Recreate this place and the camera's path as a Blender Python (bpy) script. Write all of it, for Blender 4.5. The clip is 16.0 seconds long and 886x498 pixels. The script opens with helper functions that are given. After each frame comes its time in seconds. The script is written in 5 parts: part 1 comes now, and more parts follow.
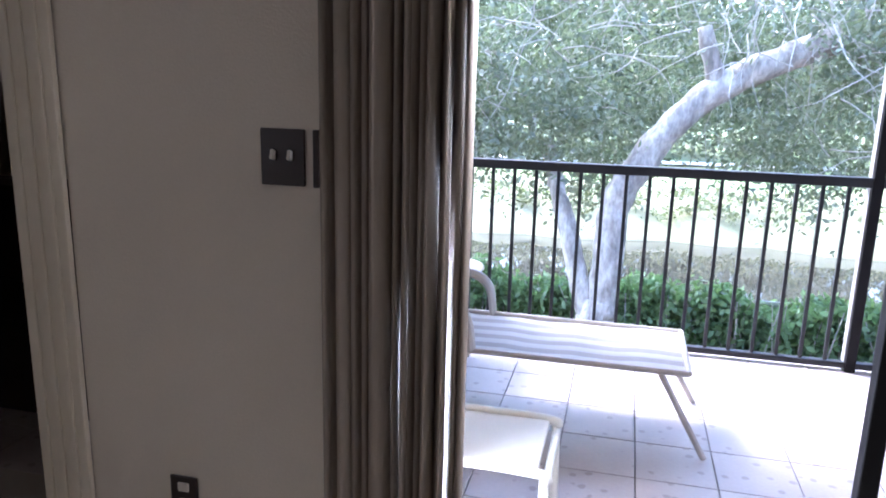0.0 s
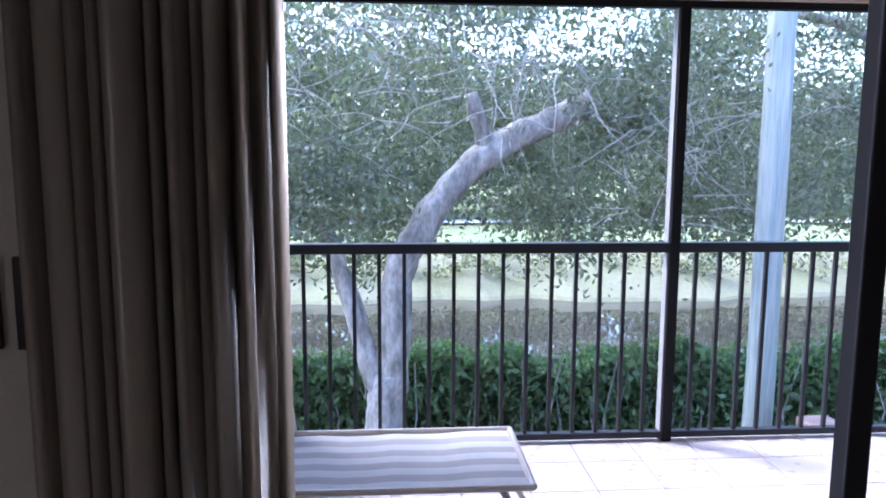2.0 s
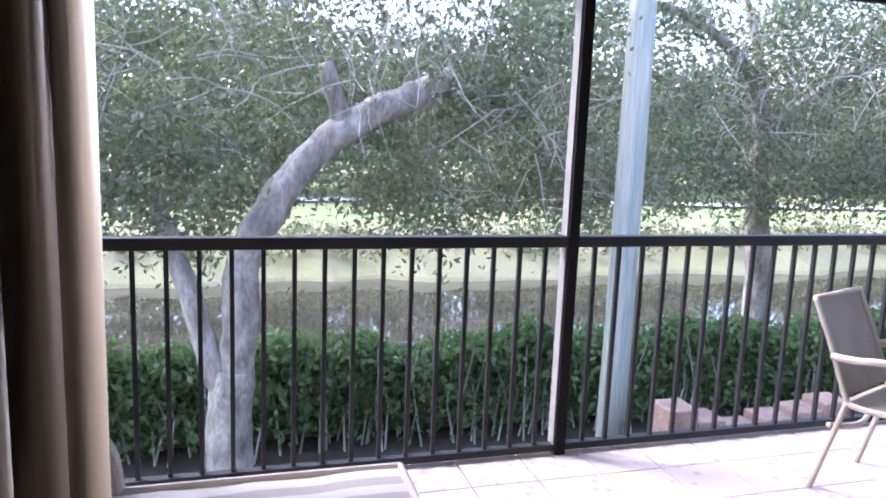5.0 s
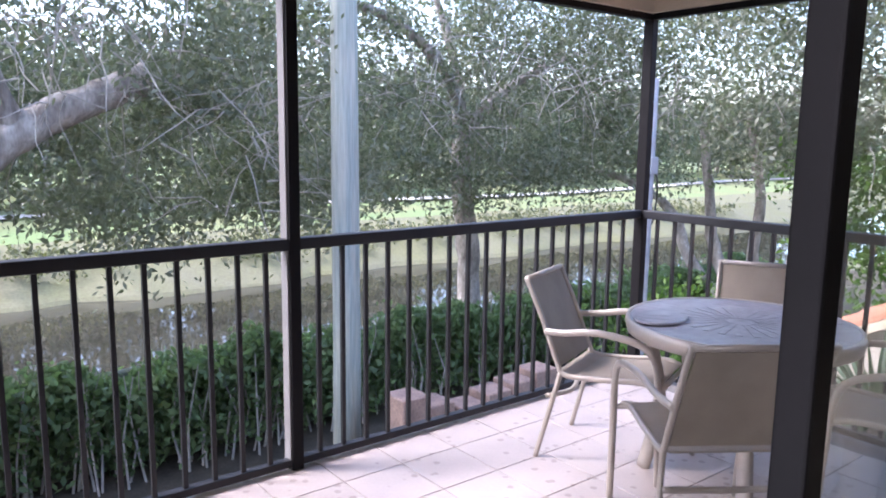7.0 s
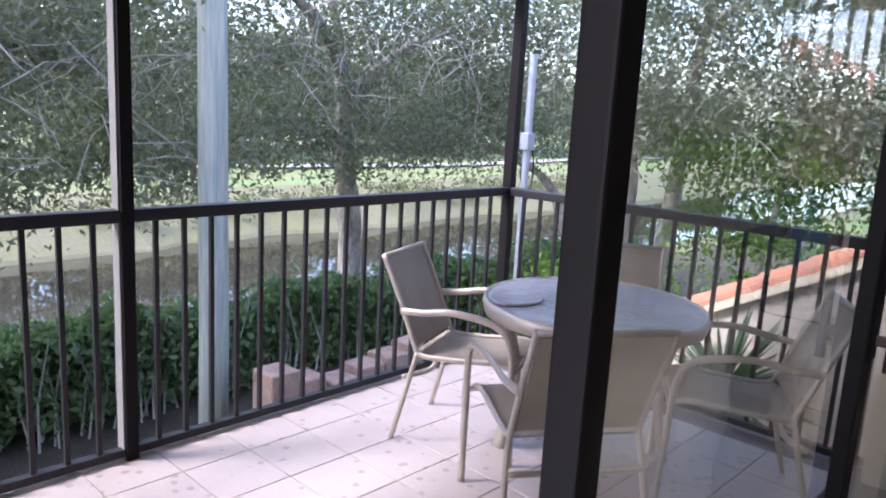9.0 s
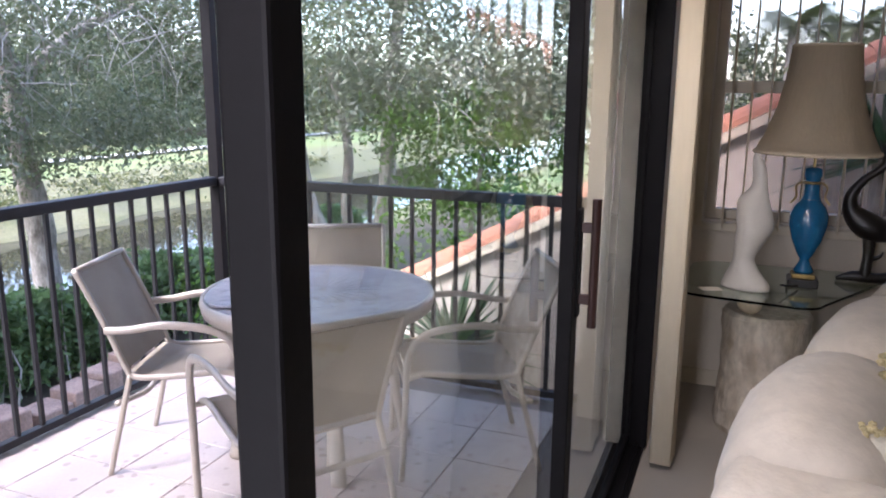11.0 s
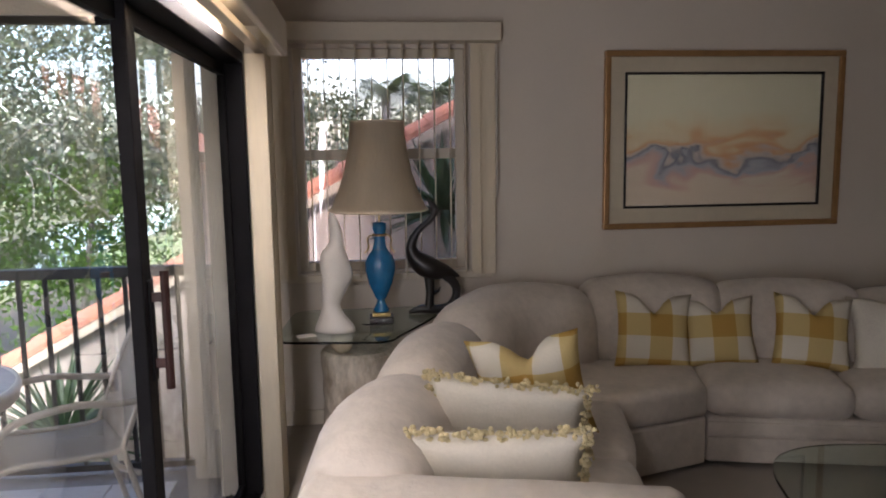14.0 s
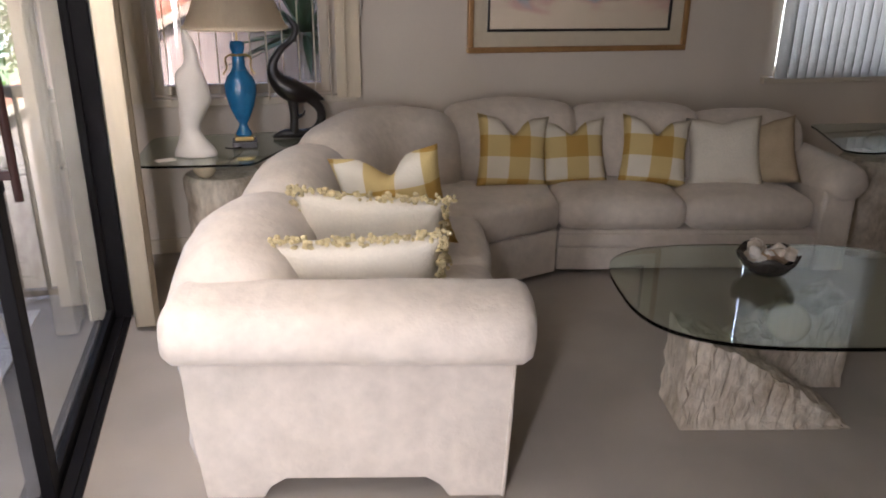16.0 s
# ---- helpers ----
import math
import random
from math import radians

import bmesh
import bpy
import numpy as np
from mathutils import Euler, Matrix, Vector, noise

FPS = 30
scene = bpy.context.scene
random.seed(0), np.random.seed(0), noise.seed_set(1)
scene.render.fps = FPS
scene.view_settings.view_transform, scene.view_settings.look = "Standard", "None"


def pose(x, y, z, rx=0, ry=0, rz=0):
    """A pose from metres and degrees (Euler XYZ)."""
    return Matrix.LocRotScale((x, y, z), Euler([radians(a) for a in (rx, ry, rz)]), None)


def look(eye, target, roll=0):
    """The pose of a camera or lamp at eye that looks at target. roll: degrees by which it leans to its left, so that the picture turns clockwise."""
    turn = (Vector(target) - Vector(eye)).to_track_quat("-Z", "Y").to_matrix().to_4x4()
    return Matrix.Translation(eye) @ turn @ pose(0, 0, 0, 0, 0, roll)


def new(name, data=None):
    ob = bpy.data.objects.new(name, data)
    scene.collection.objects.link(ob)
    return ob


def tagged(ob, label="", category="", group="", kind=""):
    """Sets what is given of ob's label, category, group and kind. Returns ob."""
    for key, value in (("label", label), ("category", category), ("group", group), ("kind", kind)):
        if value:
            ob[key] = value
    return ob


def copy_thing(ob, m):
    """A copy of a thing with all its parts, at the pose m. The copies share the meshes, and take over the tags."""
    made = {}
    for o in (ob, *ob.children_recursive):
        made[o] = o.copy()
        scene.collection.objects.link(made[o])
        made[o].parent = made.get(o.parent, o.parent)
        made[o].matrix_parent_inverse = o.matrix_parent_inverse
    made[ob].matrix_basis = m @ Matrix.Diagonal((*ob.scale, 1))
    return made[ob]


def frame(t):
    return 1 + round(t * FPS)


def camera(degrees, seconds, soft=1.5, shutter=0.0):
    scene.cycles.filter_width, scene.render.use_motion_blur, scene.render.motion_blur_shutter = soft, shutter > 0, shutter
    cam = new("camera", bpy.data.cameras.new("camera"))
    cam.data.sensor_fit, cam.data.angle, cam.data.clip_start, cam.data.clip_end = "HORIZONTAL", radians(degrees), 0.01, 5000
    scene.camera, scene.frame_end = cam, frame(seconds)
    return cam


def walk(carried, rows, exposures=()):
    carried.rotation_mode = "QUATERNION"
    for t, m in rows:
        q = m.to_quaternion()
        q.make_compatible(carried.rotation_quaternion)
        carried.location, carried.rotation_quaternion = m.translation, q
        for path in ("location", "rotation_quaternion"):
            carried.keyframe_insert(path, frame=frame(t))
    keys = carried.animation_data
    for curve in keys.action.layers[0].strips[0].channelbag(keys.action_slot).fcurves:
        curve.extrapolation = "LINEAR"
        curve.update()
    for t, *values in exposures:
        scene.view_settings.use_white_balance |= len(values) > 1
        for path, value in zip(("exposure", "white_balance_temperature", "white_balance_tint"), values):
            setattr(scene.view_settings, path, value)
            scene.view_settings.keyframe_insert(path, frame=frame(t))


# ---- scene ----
cam = camera(61.67, 16.0, soft=1.9)
PATH = [
    (0.0, -0.0093, -0.0053, 1.5201, 13.9565, -13.0088, -1.3959),
    (0.5, -0.0415, 0.1541, 1.5206, 9.3275, -13.7688, -2.8037),
    (1.0, -0.1496, 0.3270, 1.5527, -0.4686, -11.8322, 0.4048),
    (1.5, -0.1958, 0.4073, 1.5561, -1.6166, -12.5685, -1.1090),
    (2.0, -0.1947, 0.5552, 1.5530, -4.1145, -7.8957, -0.2921),
    (2.5, -0.2036, 0.6789, 1.5816, -8.1518, -5.4228, -1.4815),
    (3.0, -0.2677, 0.7798, 1.5826, -10.9899, -6.3677, -1.8987),
    (5.5, -0.2705, 1.2547, 1.5385, -20.4575, -9.9061, -2.4087),
    (6.0, -0.2434, 1.3144, 1.5421, -29.4050, -9.5238, -1.8227),
    (6.5, -0.2056, 1.3191, 1.5376, -36.8573, -8.8210, -0.5475),
    (7.0, -0.1937, 1.3199, 1.5221, -37.9109, -8.7379, -0.7642),
    (7.5, -0.2120, 1.3268, 1.5359, -42.2819, -7.8746, -1.2552),
    (8.0, -0.1511, 1.3258, 1.5405, -45.1434, -9.2163, -1.6030),
    (8.5, -0.0720, 1.3315, 1.5479, -43.7977, -7.9261, -2.7321),
    (9.0, 0.0099, 1.3311, 1.5347, -46.2004, -10.7722, -3.2283),
    (9.5, 0.0523, 1.3656, 1.5398, -52.4609, -11.6134, -2.5184),
    (12.0, 0.1805, 1.3809, 1.5923, -77.4751, -14.4558, -1.9961),
    (12.5, 0.1598, 1.3307, 1.6152, -82.2781, -15.4895, -3.2588),
    (13.0, 0.0650, 1.2416, 1.6183, -84.5985, -11.6184, -1.1803),
    (13.5, -0.0129, 1.1823, 1.6275, -88.2535, -6.0557, 1.5381),
    (14.0, -0.0810, 1.1555, 1.6162, -95.9851, -7.5563, 0.8302),
    (14.5, -0.0968, 1.1457, 1.5984, -99.2714, -9.4780, 1.6978),
    (15.0, -0.1364, 1.1438, 1.5871, -102.0133, -14.1130, 1.4861),
    (15.5, -0.1734, 1.1548, 1.5579, -103.7198, -18.4516, 0.9700),
    (16.0, -0.1805, 1.1274, 1.5460, -105.5317, -19.9204, -0.5538),
]
EXPOSURES = [(0.0, 4.1, 5300, 18), (0.5, 3.8, 5300, 18), (1.0, 3.35, 4750, 18), (1.6, 3.15, 4800, 19), (2.2, 3.15, 5300, 20), (3.0, 3.1, 5500, 20),
             (5.5, 3.05, 5900, 23), (7.0, 2.66, 5950, 23), (9.5, 2.55, 5950, 22), (12.0, 3.1, 6100, 19), (13.3, 2.9, 6300, 20), (14.5, 3.2, 6300, 20), (16.0, 3.65, 6300, 20)]
walk(cam, [(t, pose(x, y, z, 90 + pitch, roll, yaw)) for t, x, y, z, yaw, pitch, roll in PATH], EXPOSURES)

# ---- world and daylight ----
world = bpy.data.worlds.new("overcast")
scene.world = world
world.use_nodes = True
wn, wl = world.node_tree.nodes, world.node_tree.links
sky = wn.new("ShaderNodeTexSky")
sky.sky_type, sky.sun_disc = "NISHITA", False
sky.sun_elevation, sky.sun_rotation = radians(48), radians(-60)
sky.air_density, sky.dust_density, sky.ozone_density = 1.0, 2.0, 0.8
wl.new(sky.outputs[0], wn["Background"].inputs[0])
wn["Background"].inputs[1].default_value = 0.15
sun = new("sun", bpy.data.lights.new("sun", "SUN"))
sun.data.energy, sun.data.angle, sun.data.color = 1.2, radians(14), (1.0, 0.97, 0.92)
sun.matrix_world = look((-18, 12, 24), (0, 0, 0))


def opening_light(name, place, target, sx, sy, watts):
    lamp = new(name, bpy.data.lights.new(name, "AREA"))
    lamp.data.shape, lamp.data.size, lamp.data.size_y = "RECTANGLE", sx, sy
    lamp.data.energy, lamp.data.color = watts, (0.97, 0.98, 1.0)
    lamp.matrix_world = look(place, target)
    return lamp


opening_light("south_window_daylight", (4.62, -3.05, 1.58), (0, -3.05, 1.4), 1.1, 1.3, 1.9)
opening_light("west_window_daylight", (-2.62, -0.6, 1.35), (1.5, 0.1, 0.9), 2.2, 1.6, 0.5).data.color = (1.0, 0.93, 0.86)
opening_light("slider_head_daylight", (1.35, 1.652, 2.10), (1.35, 1.35, 0.0), 3.0, 0.05, 3.0).data.color = (1.0, 0.94, 0.86)

opening_light("slider_side_daylight", (-0.43, 1.73, 1.05), (1.7, 0.45, 0.5), 0.10, 1.9, 4.0)


# ---- materials ----
def mat(name, col, rough=0.6, var=0.15, scale=8.0, bump=0.1, bscale=None, metal=0.0, col2=None, spec=0.4, stretch=(1, 1, 1), rand=0.0, sheen=0.0):
    m = bpy.data.materials.new(name)
    m.use_nodes = True
    n, l = m.node_tree.nodes, m.node_tree.links
    b = n["Principled BSDF"]
    b.inputs["Roughness"].default_value, b.inputs["Metallic"].default_value = rough, metal
    b.inputs["Specular IOR Level"].default_value = spec
    if sheen:
        b.inputs["Sheen Weight"].default_value = sheen
    tc, mp = n.new("ShaderNodeTexCoord"), n.new("ShaderNodeMapping")
    mp.inputs["Scale"].default_value = stretch
    l.new(tc.outputs["Object"], mp.inputs["Vector"])
    big, fine = n.new("ShaderNodeTexNoise"), n.new("ShaderNodeTexNoise")
    big.inputs["Scale"].default_value, big.inputs["Detail"].default_value = scale, 5
    fine.inputs["Scale"].default_value, fine.inputs["Detail"].default_value = bscale or scale * 9, 3
    l.new(mp.outputs[0], big.inputs[0])
    l.new(mp.outputs[0], fine.inputs[0])
    ramp = n.new("ShaderNodeValToRGB")
    c2 = col2 or tuple(c * (1 - var) for c in col)
    ramp.color_ramp.elements[0].position, ramp.color_ramp.elements[1].position = 0.32, 0.68
    ramp.color_ramp.elements[0].color, ramp.color_ramp.elements[1].color = (*c2, 1), (*col, 1)
    l.new(big.outputs[0], ramp.inputs[0])
    out = ramp.outputs[0]
    mx = n.new("ShaderNodeMix")
    mx.data_type, mx.blend_type = "RGBA", "MULTIPLY"
    mx.inputs[0].default_value = min(1, var * 1.5)
    l.new(out, mx.inputs[6])
    l.new(fine.outputs[0], mx.inputs[7])
    gain = n.new("ShaderNodeMix")
    gain.data_type, gain.blend_type = "RGBA", "MULTIPLY"
    gain.inputs[0].default_value = 1
    g = 1 + min(1, var * 1.5) * 0.5
    gain.inputs[7].default_value = (g, g, g, 1)
    l.new(mx.outputs[2], gain.inputs[6])
    out = gain.outputs[2]
    if rand:
        geo, mr, hs = n.new("ShaderNodeNewGeometry"), n.new("ShaderNodeMapRange"), n.new("ShaderNodeHueSaturation")
        mr.inputs[3].default_value, mr.inputs[4].default_value = 1 - rand, 1 + rand
        l.new(geo.outputs["Random Per Island"], mr.inputs[0])
        l.new(mr.outputs[0], hs.inputs["Value"])
        l.new(out, hs.inputs["Color"])
        out = hs.outputs[0]
    l.new(out, b.inputs["Base Color"])
    if bump:
        bp = n.new("ShaderNodeBump")
        bp.inputs["Strength"].default_value, bp.inputs["Distance"].default_value = bump, 0.01
        l.new(fine.outputs[0], bp.inputs["Height"])
        l.new(bp.outputs[0], b.inputs["Normal"])
    return m


def glass(name, tint=(0.93, 0.97, 0.95), rough=0.0):
    m = bpy.data.materials.new(name)
    m.use_nodes = True
    b = m.node_tree.nodes["Principled BSDF"]
    b.inputs["Base Color"].default_value = (*tint, 1)
    b.inputs["Roughness"].default_value = rough
    b.inputs["Transmission Weight"].default_value = 1
    b.inputs["IOR"].default_value = 1.45
    return m


def leaf_mat(name, col, rand, through_light=0.3):
    m = mat(name, col, rough=0.45, var=0.35, scale=0.7, bump=0, rand=rand, spec=0.35)
    n, l = m.node_tree.nodes, m.node_tree.links
    tr, ad = n.new("ShaderNodeBsdfTranslucent"), n.new("ShaderNodeMixShader")
    tr.inputs[0].default_value = (col[0] * 1.3, col[1] * 1.6, col[2], 1)
    ad.inputs[0].default_value = through_light
    l.new(n["Principled BSDF"].outputs[0], ad.inputs[1])
    l.new(tr.outputs[0], ad.inputs[2])
    l.new(ad.outputs[0], n["Material Output"].inputs[0])
    return m


BLINDWHITE = leaf_mat("white_vertical_blind", (0.78, 0.77, 0.74), 0.03, 0.5)
BLINDWHITE.node_tree.nodes["Translucent BSDF"].inputs[0].default_value = (0.78, 0.77, 0.75, 1)
PAINT = mat("cream_wall_paint", (0.72, 0.64, 0.54), 0.75, 0.06, 1.5, 0.12, 140)
CEIL = mat("ceiling_paint", (0.78, 0.74, 0.66), 0.85, 0.05, 2, 0.25, 90)
STUCCO = mat("cream_stucco", (0.66, 0.58, 0.46), 0.85, 0.1, 2.5, 0.4, 70)
TRIM = mat("trim_paint", (0.70, 0.62, 0.49), 0.5, 0.05, 3, 0.05)
CARPET = mat("beige_carpet", (0.50, 0.43, 0.35), 0.95, 0.25, 2.2, 0.9, 260, sheen=0.3)
BRONZE = mat("dark_bronze_aluminium", (0.008, 0.007, 0.008), 0.6, 0.2, 6, 0.03, spec=0.15)
RAILBLACK = mat("black_rail_enamel", (0.014, 0.014, 0.017), 0.5, 0.3, 12, 0.05)
POSTLIT = mat("lit_bronze_side", (0.18, 0.175, 0.175), 0.55, 0.15, 9, 0.05)
BLIND = mat("taupe_vertical_blind", (0.29, 0.235, 0.185), 0.7, 0.12, 6, 0.15, 60, stretch=(1, 1, 0.15))
BLINDCREAM = mat("cream_vertical_blind", (0.72, 0.62, 0.46), 0.65, 0.08, 4, 0.1, 60, stretch=(1, 1, 0.15))

SWITCH = mat("dark_brown_switchplate", (0.035, 0.022, 0.018), 0.3, 0.1, 10, 0.02)
IVORY = mat("ivory_plastic", (0.68, 0.64, 0.56), 0.35, 0.05, 10, 0.0)
GLASS = glass("window_glass")
TABLEGLASS = glass("green_table_glass", (0.80, 0.93, 0.87))
SLING = mat("tan_sling_mesh", (0.40, 0.345, 0.28), 0.8, 0.18, 5, 0.5, 420)
FRAME = mat("champagne_aluminium", (0.47, 0.42, 0.37), 0.4, 0.1, 14, 0.02, metal=0.3)
LOUNGE_A = mat("taupe_stripe_sling", (0.36, 0.33, 0.31), 0.8, 0.12, 6, 0.4, 400)
LOUNGE_B = mat("pale_stripe_sling", (0.52, 0.50, 0.47), 0.8, 0.1, 6, 0.4, 400)
TABLETOP = mat("frosted_patio_glass", (0.50, 0.49, 0.53), 0.16, 0.22, 9, 0.35, 22, spec=0.7)
GROUT = mat("tile_grout", (0.22, 0.20, 0.19), 0.9, 0.2, 8, 0.3)
SOFA = mat("ivory_damask_upholstery", (0.68, 0.60, 0.51), 0.66, 0.13, 9, 0.5, 26, sheen=0.25)
PILLOWWHITE = mat("ivory_cotton", (0.76, 0.70, 0.59), 0.85, 0.1, 6, 0.3, 90)
FRINGE = mat("butter_fringe", (0.72, 0.60, 0.34), 0.9, 0.25, 30, 0.8, 150, rand=0.2)
TANCLOTH = mat("tan_cotton", (0.52, 0.41, 0.27), 0.85, 0.12, 12, 0.3, 120)
TINTED = glass("tinted_window_glass", (0.50, 0.45, 0.44))
STONE = mat("tessellated_stone", (0.74, 0.66, 0.55), 0.9, 0.35, 14, 1.0, 38, col2=(0.46, 0.38, 0.29), stretch=(1, 1, 0.55))
MARBLE = mat("polished_cream_stone", (0.72, 0.60, 0.42), 0.25, 0.2, 9, 0.05)
BLUE = mat("blue_glazed_ceramic", (0.012, 0.15, 0.33), 0.16, 0.25, 18, 0.03, spec=0.7)
BRASS = mat("aged_brass", (0.50, 0.36, 0.14), 0.35, 0.25, 20, 0.1, metal=0.9)
EBONY = mat("black_carved_wood", (0.012, 0.009, 0.008), 0.28, 0.2, 20, 0.15, spec=0.6)
PLASTER = mat("white_figurine_glaze", (0.78, 0.73, 0.66), 0.35, 0.06, 12, 0.05)
SHADE = mat("cream_silk_shade", (0.76, 0.64, 0.47), 0.8, 0.08, 5, 0.2, 90, stretch=(1, 1, 0.2))
GILT = mat("gilt_wood_frame", (0.46, 0.26, 0.11), 0.35, 0.2, 12, 0.1, metal=0.35)
MATTE = mat("linen_mat_board", (0.62, 0.54, 0.40), 0.8, 0.06, 20, 0.1)
TERRACOTTA = mat("terracotta_tile", (0.46, 0.20, 0.12), 0.8, 0.35, 5, 0.4, 40, col2=(0.35, 0.17, 0.12))
GARDENBRICK = mat("pinkish_garden_brick", (0.36, 0.25, 0.20), 0.9, 0.4, 7, 0.6, 40, col2=(0.24, 0.17, 0.14))
WHITESTUCCO = mat("pale_stucco", (0.50, 0.45, 0.40), 0.9, 0.1, 1.2, 0.4, 60)
BARK = mat("grey_oak_bark", (0.50, 0.46, 0.41), 0.95, 0.5, 7, 1.0, 30, col2=(0.20, 0.175, 0.15), stretch=(1, 1, 0.4))
TWIG = mat("pale_twig_bark", (0.42, 0.39, 0.34), 0.9, 0.3, 8, 0.3)
POLEWOOD = mat("weathered_green_pole", (0.45, 0.45, 0.38), 0.9, 0.35, 6, 0.7, 26, col2=(0.27, 0.33, 0.31), stretch=(2, 2, 0.12))
OAKLEAF = leaf_mat("oak_leaf", (0.175, 0.185, 0.135), 0.6)
BRIGHTLEAF = leaf_mat("light_green_leaf", (0.11, 0.19, 0.04), 0.5, 0.4)
HEDGELEAF = leaf_mat("ficus_hedge_leaf", (0.15, 0.215, 0.10), 0.6, 0.35)
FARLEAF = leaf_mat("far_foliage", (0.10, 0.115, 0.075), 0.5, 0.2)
SPIKE = leaf_mat("yucca_leaf", (0.085, 0.145, 0.075), 0.35, 0.15)
PALM = leaf_mat("palm_frond", (0.10, 0.12, 0.07), 0.4, 0.2)
GROUND = mat("grass_and_soil", (0.15, 0.22, 0.08), 0.95, 0.4, 0.35, 0.8, 9, col2=(0.20, 0.20, 0.09))
BANKMAT = mat("dry_bank_grass", (0.155, 0.15, 0.09), 0.95, 0.4, 0.8, 0.9, 12, col2=(0.15, 0.15, 0.07))
SOIL = mat("leaf_litter", (0.10, 0.08, 0.055), 0.95, 0.4, 3, 0.8, 25)
WATER = mat("canal_water", (0.045, 0.042, 0.03), 0.03, 0.3, 0.5, 0.03, 0.9, spec=0.45)
PATHMAT = mat("pale_path", (0.45, 0.43, 0.39), 0.9, 0.15, 0.5, 0.1)
LEATHER = mat("dark_brown_leather", (0.03, 0.018, 0.013), 0.5, 0.3, 5, 0.2)
METALGREY = mat("galvanised_steel", (0.36, 0.40, 0.45), 0.5, 0.2, 9, 0.05, metal=0.4)
FANWHITE = mat("white_fan_enamel", (0.74, 0.72, 0.68), 0.4, 0.05, 8, 0.0)
FROST = mat("frosted_lamp_glass", (0.72, 0.71, 0.68), 0.25, 0.05, 8, 0.0)


def tile_mat():
    """Pinkish ceramic with a scatter of small taupe leaf marks."""
    m = mat("pink_beige_tile", (0.50, 0.435, 0.41), 0.28, 0.1, 5, 0.04, 60, spec=0.5)
    n, l = m.node_tree.nodes, m.node_tree.links
    tc, vor, info, add = n.new("ShaderNodeTexCoord"), n.new("ShaderNodeTexVoronoi"), n.new("ShaderNodeObjectInfo"), n.new("ShaderNodeVectorMath")
    sc = n.new("ShaderNodeVectorMath")
    sc.operation = "SCALE"
    sc.inputs[3].default_value = 17.0
    l.new(info.outputs["Random"], sc.inputs[0])
    l.new(tc.outputs["Object"], add.inputs[0])
    l.new(sc.outputs[0], add.inputs[1])
    vor.inputs["Scale"].default_value = 13
    nz = n.new("ShaderNodeTexNoise")
    nz.inputs["Scale"].default_value = 30
    l.new(add.outputs[0], nz.inputs[0])
    dist = n.new("ShaderNodeMath")
    dist.operation = "MULTIPLY_ADD"
    dist.inputs[1].default_value = 0.28
    l.new(nz.outputs[0], dist.inputs[0])
    l.new(add.outputs[0], vor.inputs["Vector"])
    l.new(vor.outputs["Distance"], dist.inputs[2])
    ramp = n.new("ShaderNodeValToRGB")
    ramp.color_ramp.elements[0].position, ramp.color_ramp.elements[1].position = 0.30, 0.38
    ramp.color_ramp.elements[0].color, ramp.color_ramp.elements[1].color = (0.72, 0.68, 0.66, 1), (1, 1, 1, 1)
    l.new(dist.outputs[0], ramp.inputs[0])
    mx = n.new("ShaderNodeMix")
    mx.data_type, mx.blend_type = "RGBA", "MULTIPLY"
    mx.inputs[0].default_value = 1
    b = n["Principled BSDF"]
    l.new(b.inputs["Base Color"].links[0].from_socket, mx.inputs[6])
    l.new(ramp.outputs[0], mx.inputs[7])
    l.new(mx.outputs[2], b.inputs["Base Color"])
    return m


TILE = tile_mat()


def check_mat():
    """Yellow and white buffalo check."""
    m = mat("yellow_buffalo_check", (0.66, 0.45, 0.12), 0.85, 0.08, 12, 0.25, 120)
    n, l = m.node_tree.nodes, m.node_tree.links
    tc, sep = n.new("ShaderNodeTexCoord"), n.new("ShaderNodeSeparateXYZ")
    l.new(tc.outputs["Object"], sep.inputs[0])
    vals = []
    for ax in (0, 2):
        a, b = n.new("ShaderNodeMath"), n.new("ShaderNodeMath")
        a.operation, b.operation = "SINE", "GREATER_THAN"
        s = n.new("ShaderNodeMath")
        s.operation = "MULTIPLY_ADD"
        s.inputs[1].default_value, s.inputs[2].default_value = 26.0, 0.9
        l.new(sep.outputs[ax], s.inputs[0])
        l.new(s.outputs[0], a.inputs[0])
        l.new(a.outputs[0], b.inputs[0])
        b.inputs[1].default_value = 0.0
        vals.append(b)
    ad = n.new("ShaderNodeMath")
    ad.operation = "ADD"
    l.new(vals[0].outputs[0], ad.inputs[0])
    l.new(vals[1].outputs[0], ad.inputs[1])
    half = n.new("ShaderNodeMath")
    half.operation = "MULTIPLY"
    half.inputs[1].default_value = 0.5
    l.new(ad.outputs[0], half.inputs[0])
    ramp = n.new("ShaderNodeValToRGB")
    ramp.color_ramp.interpolation = "CONSTANT"
    ramp.color_ramp.elements[0].color = (0.72, 0.66, 0.54, 1)
    ramp.color_ramp.elements[1].color, ramp.color_ramp.elements[1].position = (0.62, 0.47, 0.20, 1), 0.3
    e = ramp.color_ramp.elements.new(0.8)
    e.color = (0.50, 0.30, 0.07, 1)
    l.new(half.outputs[0], ramp.inputs[0])
    l.new(ramp.outputs[0], n["Principled BSDF"].inputs["Base Color"])
    return m


CHECK = check_mat()


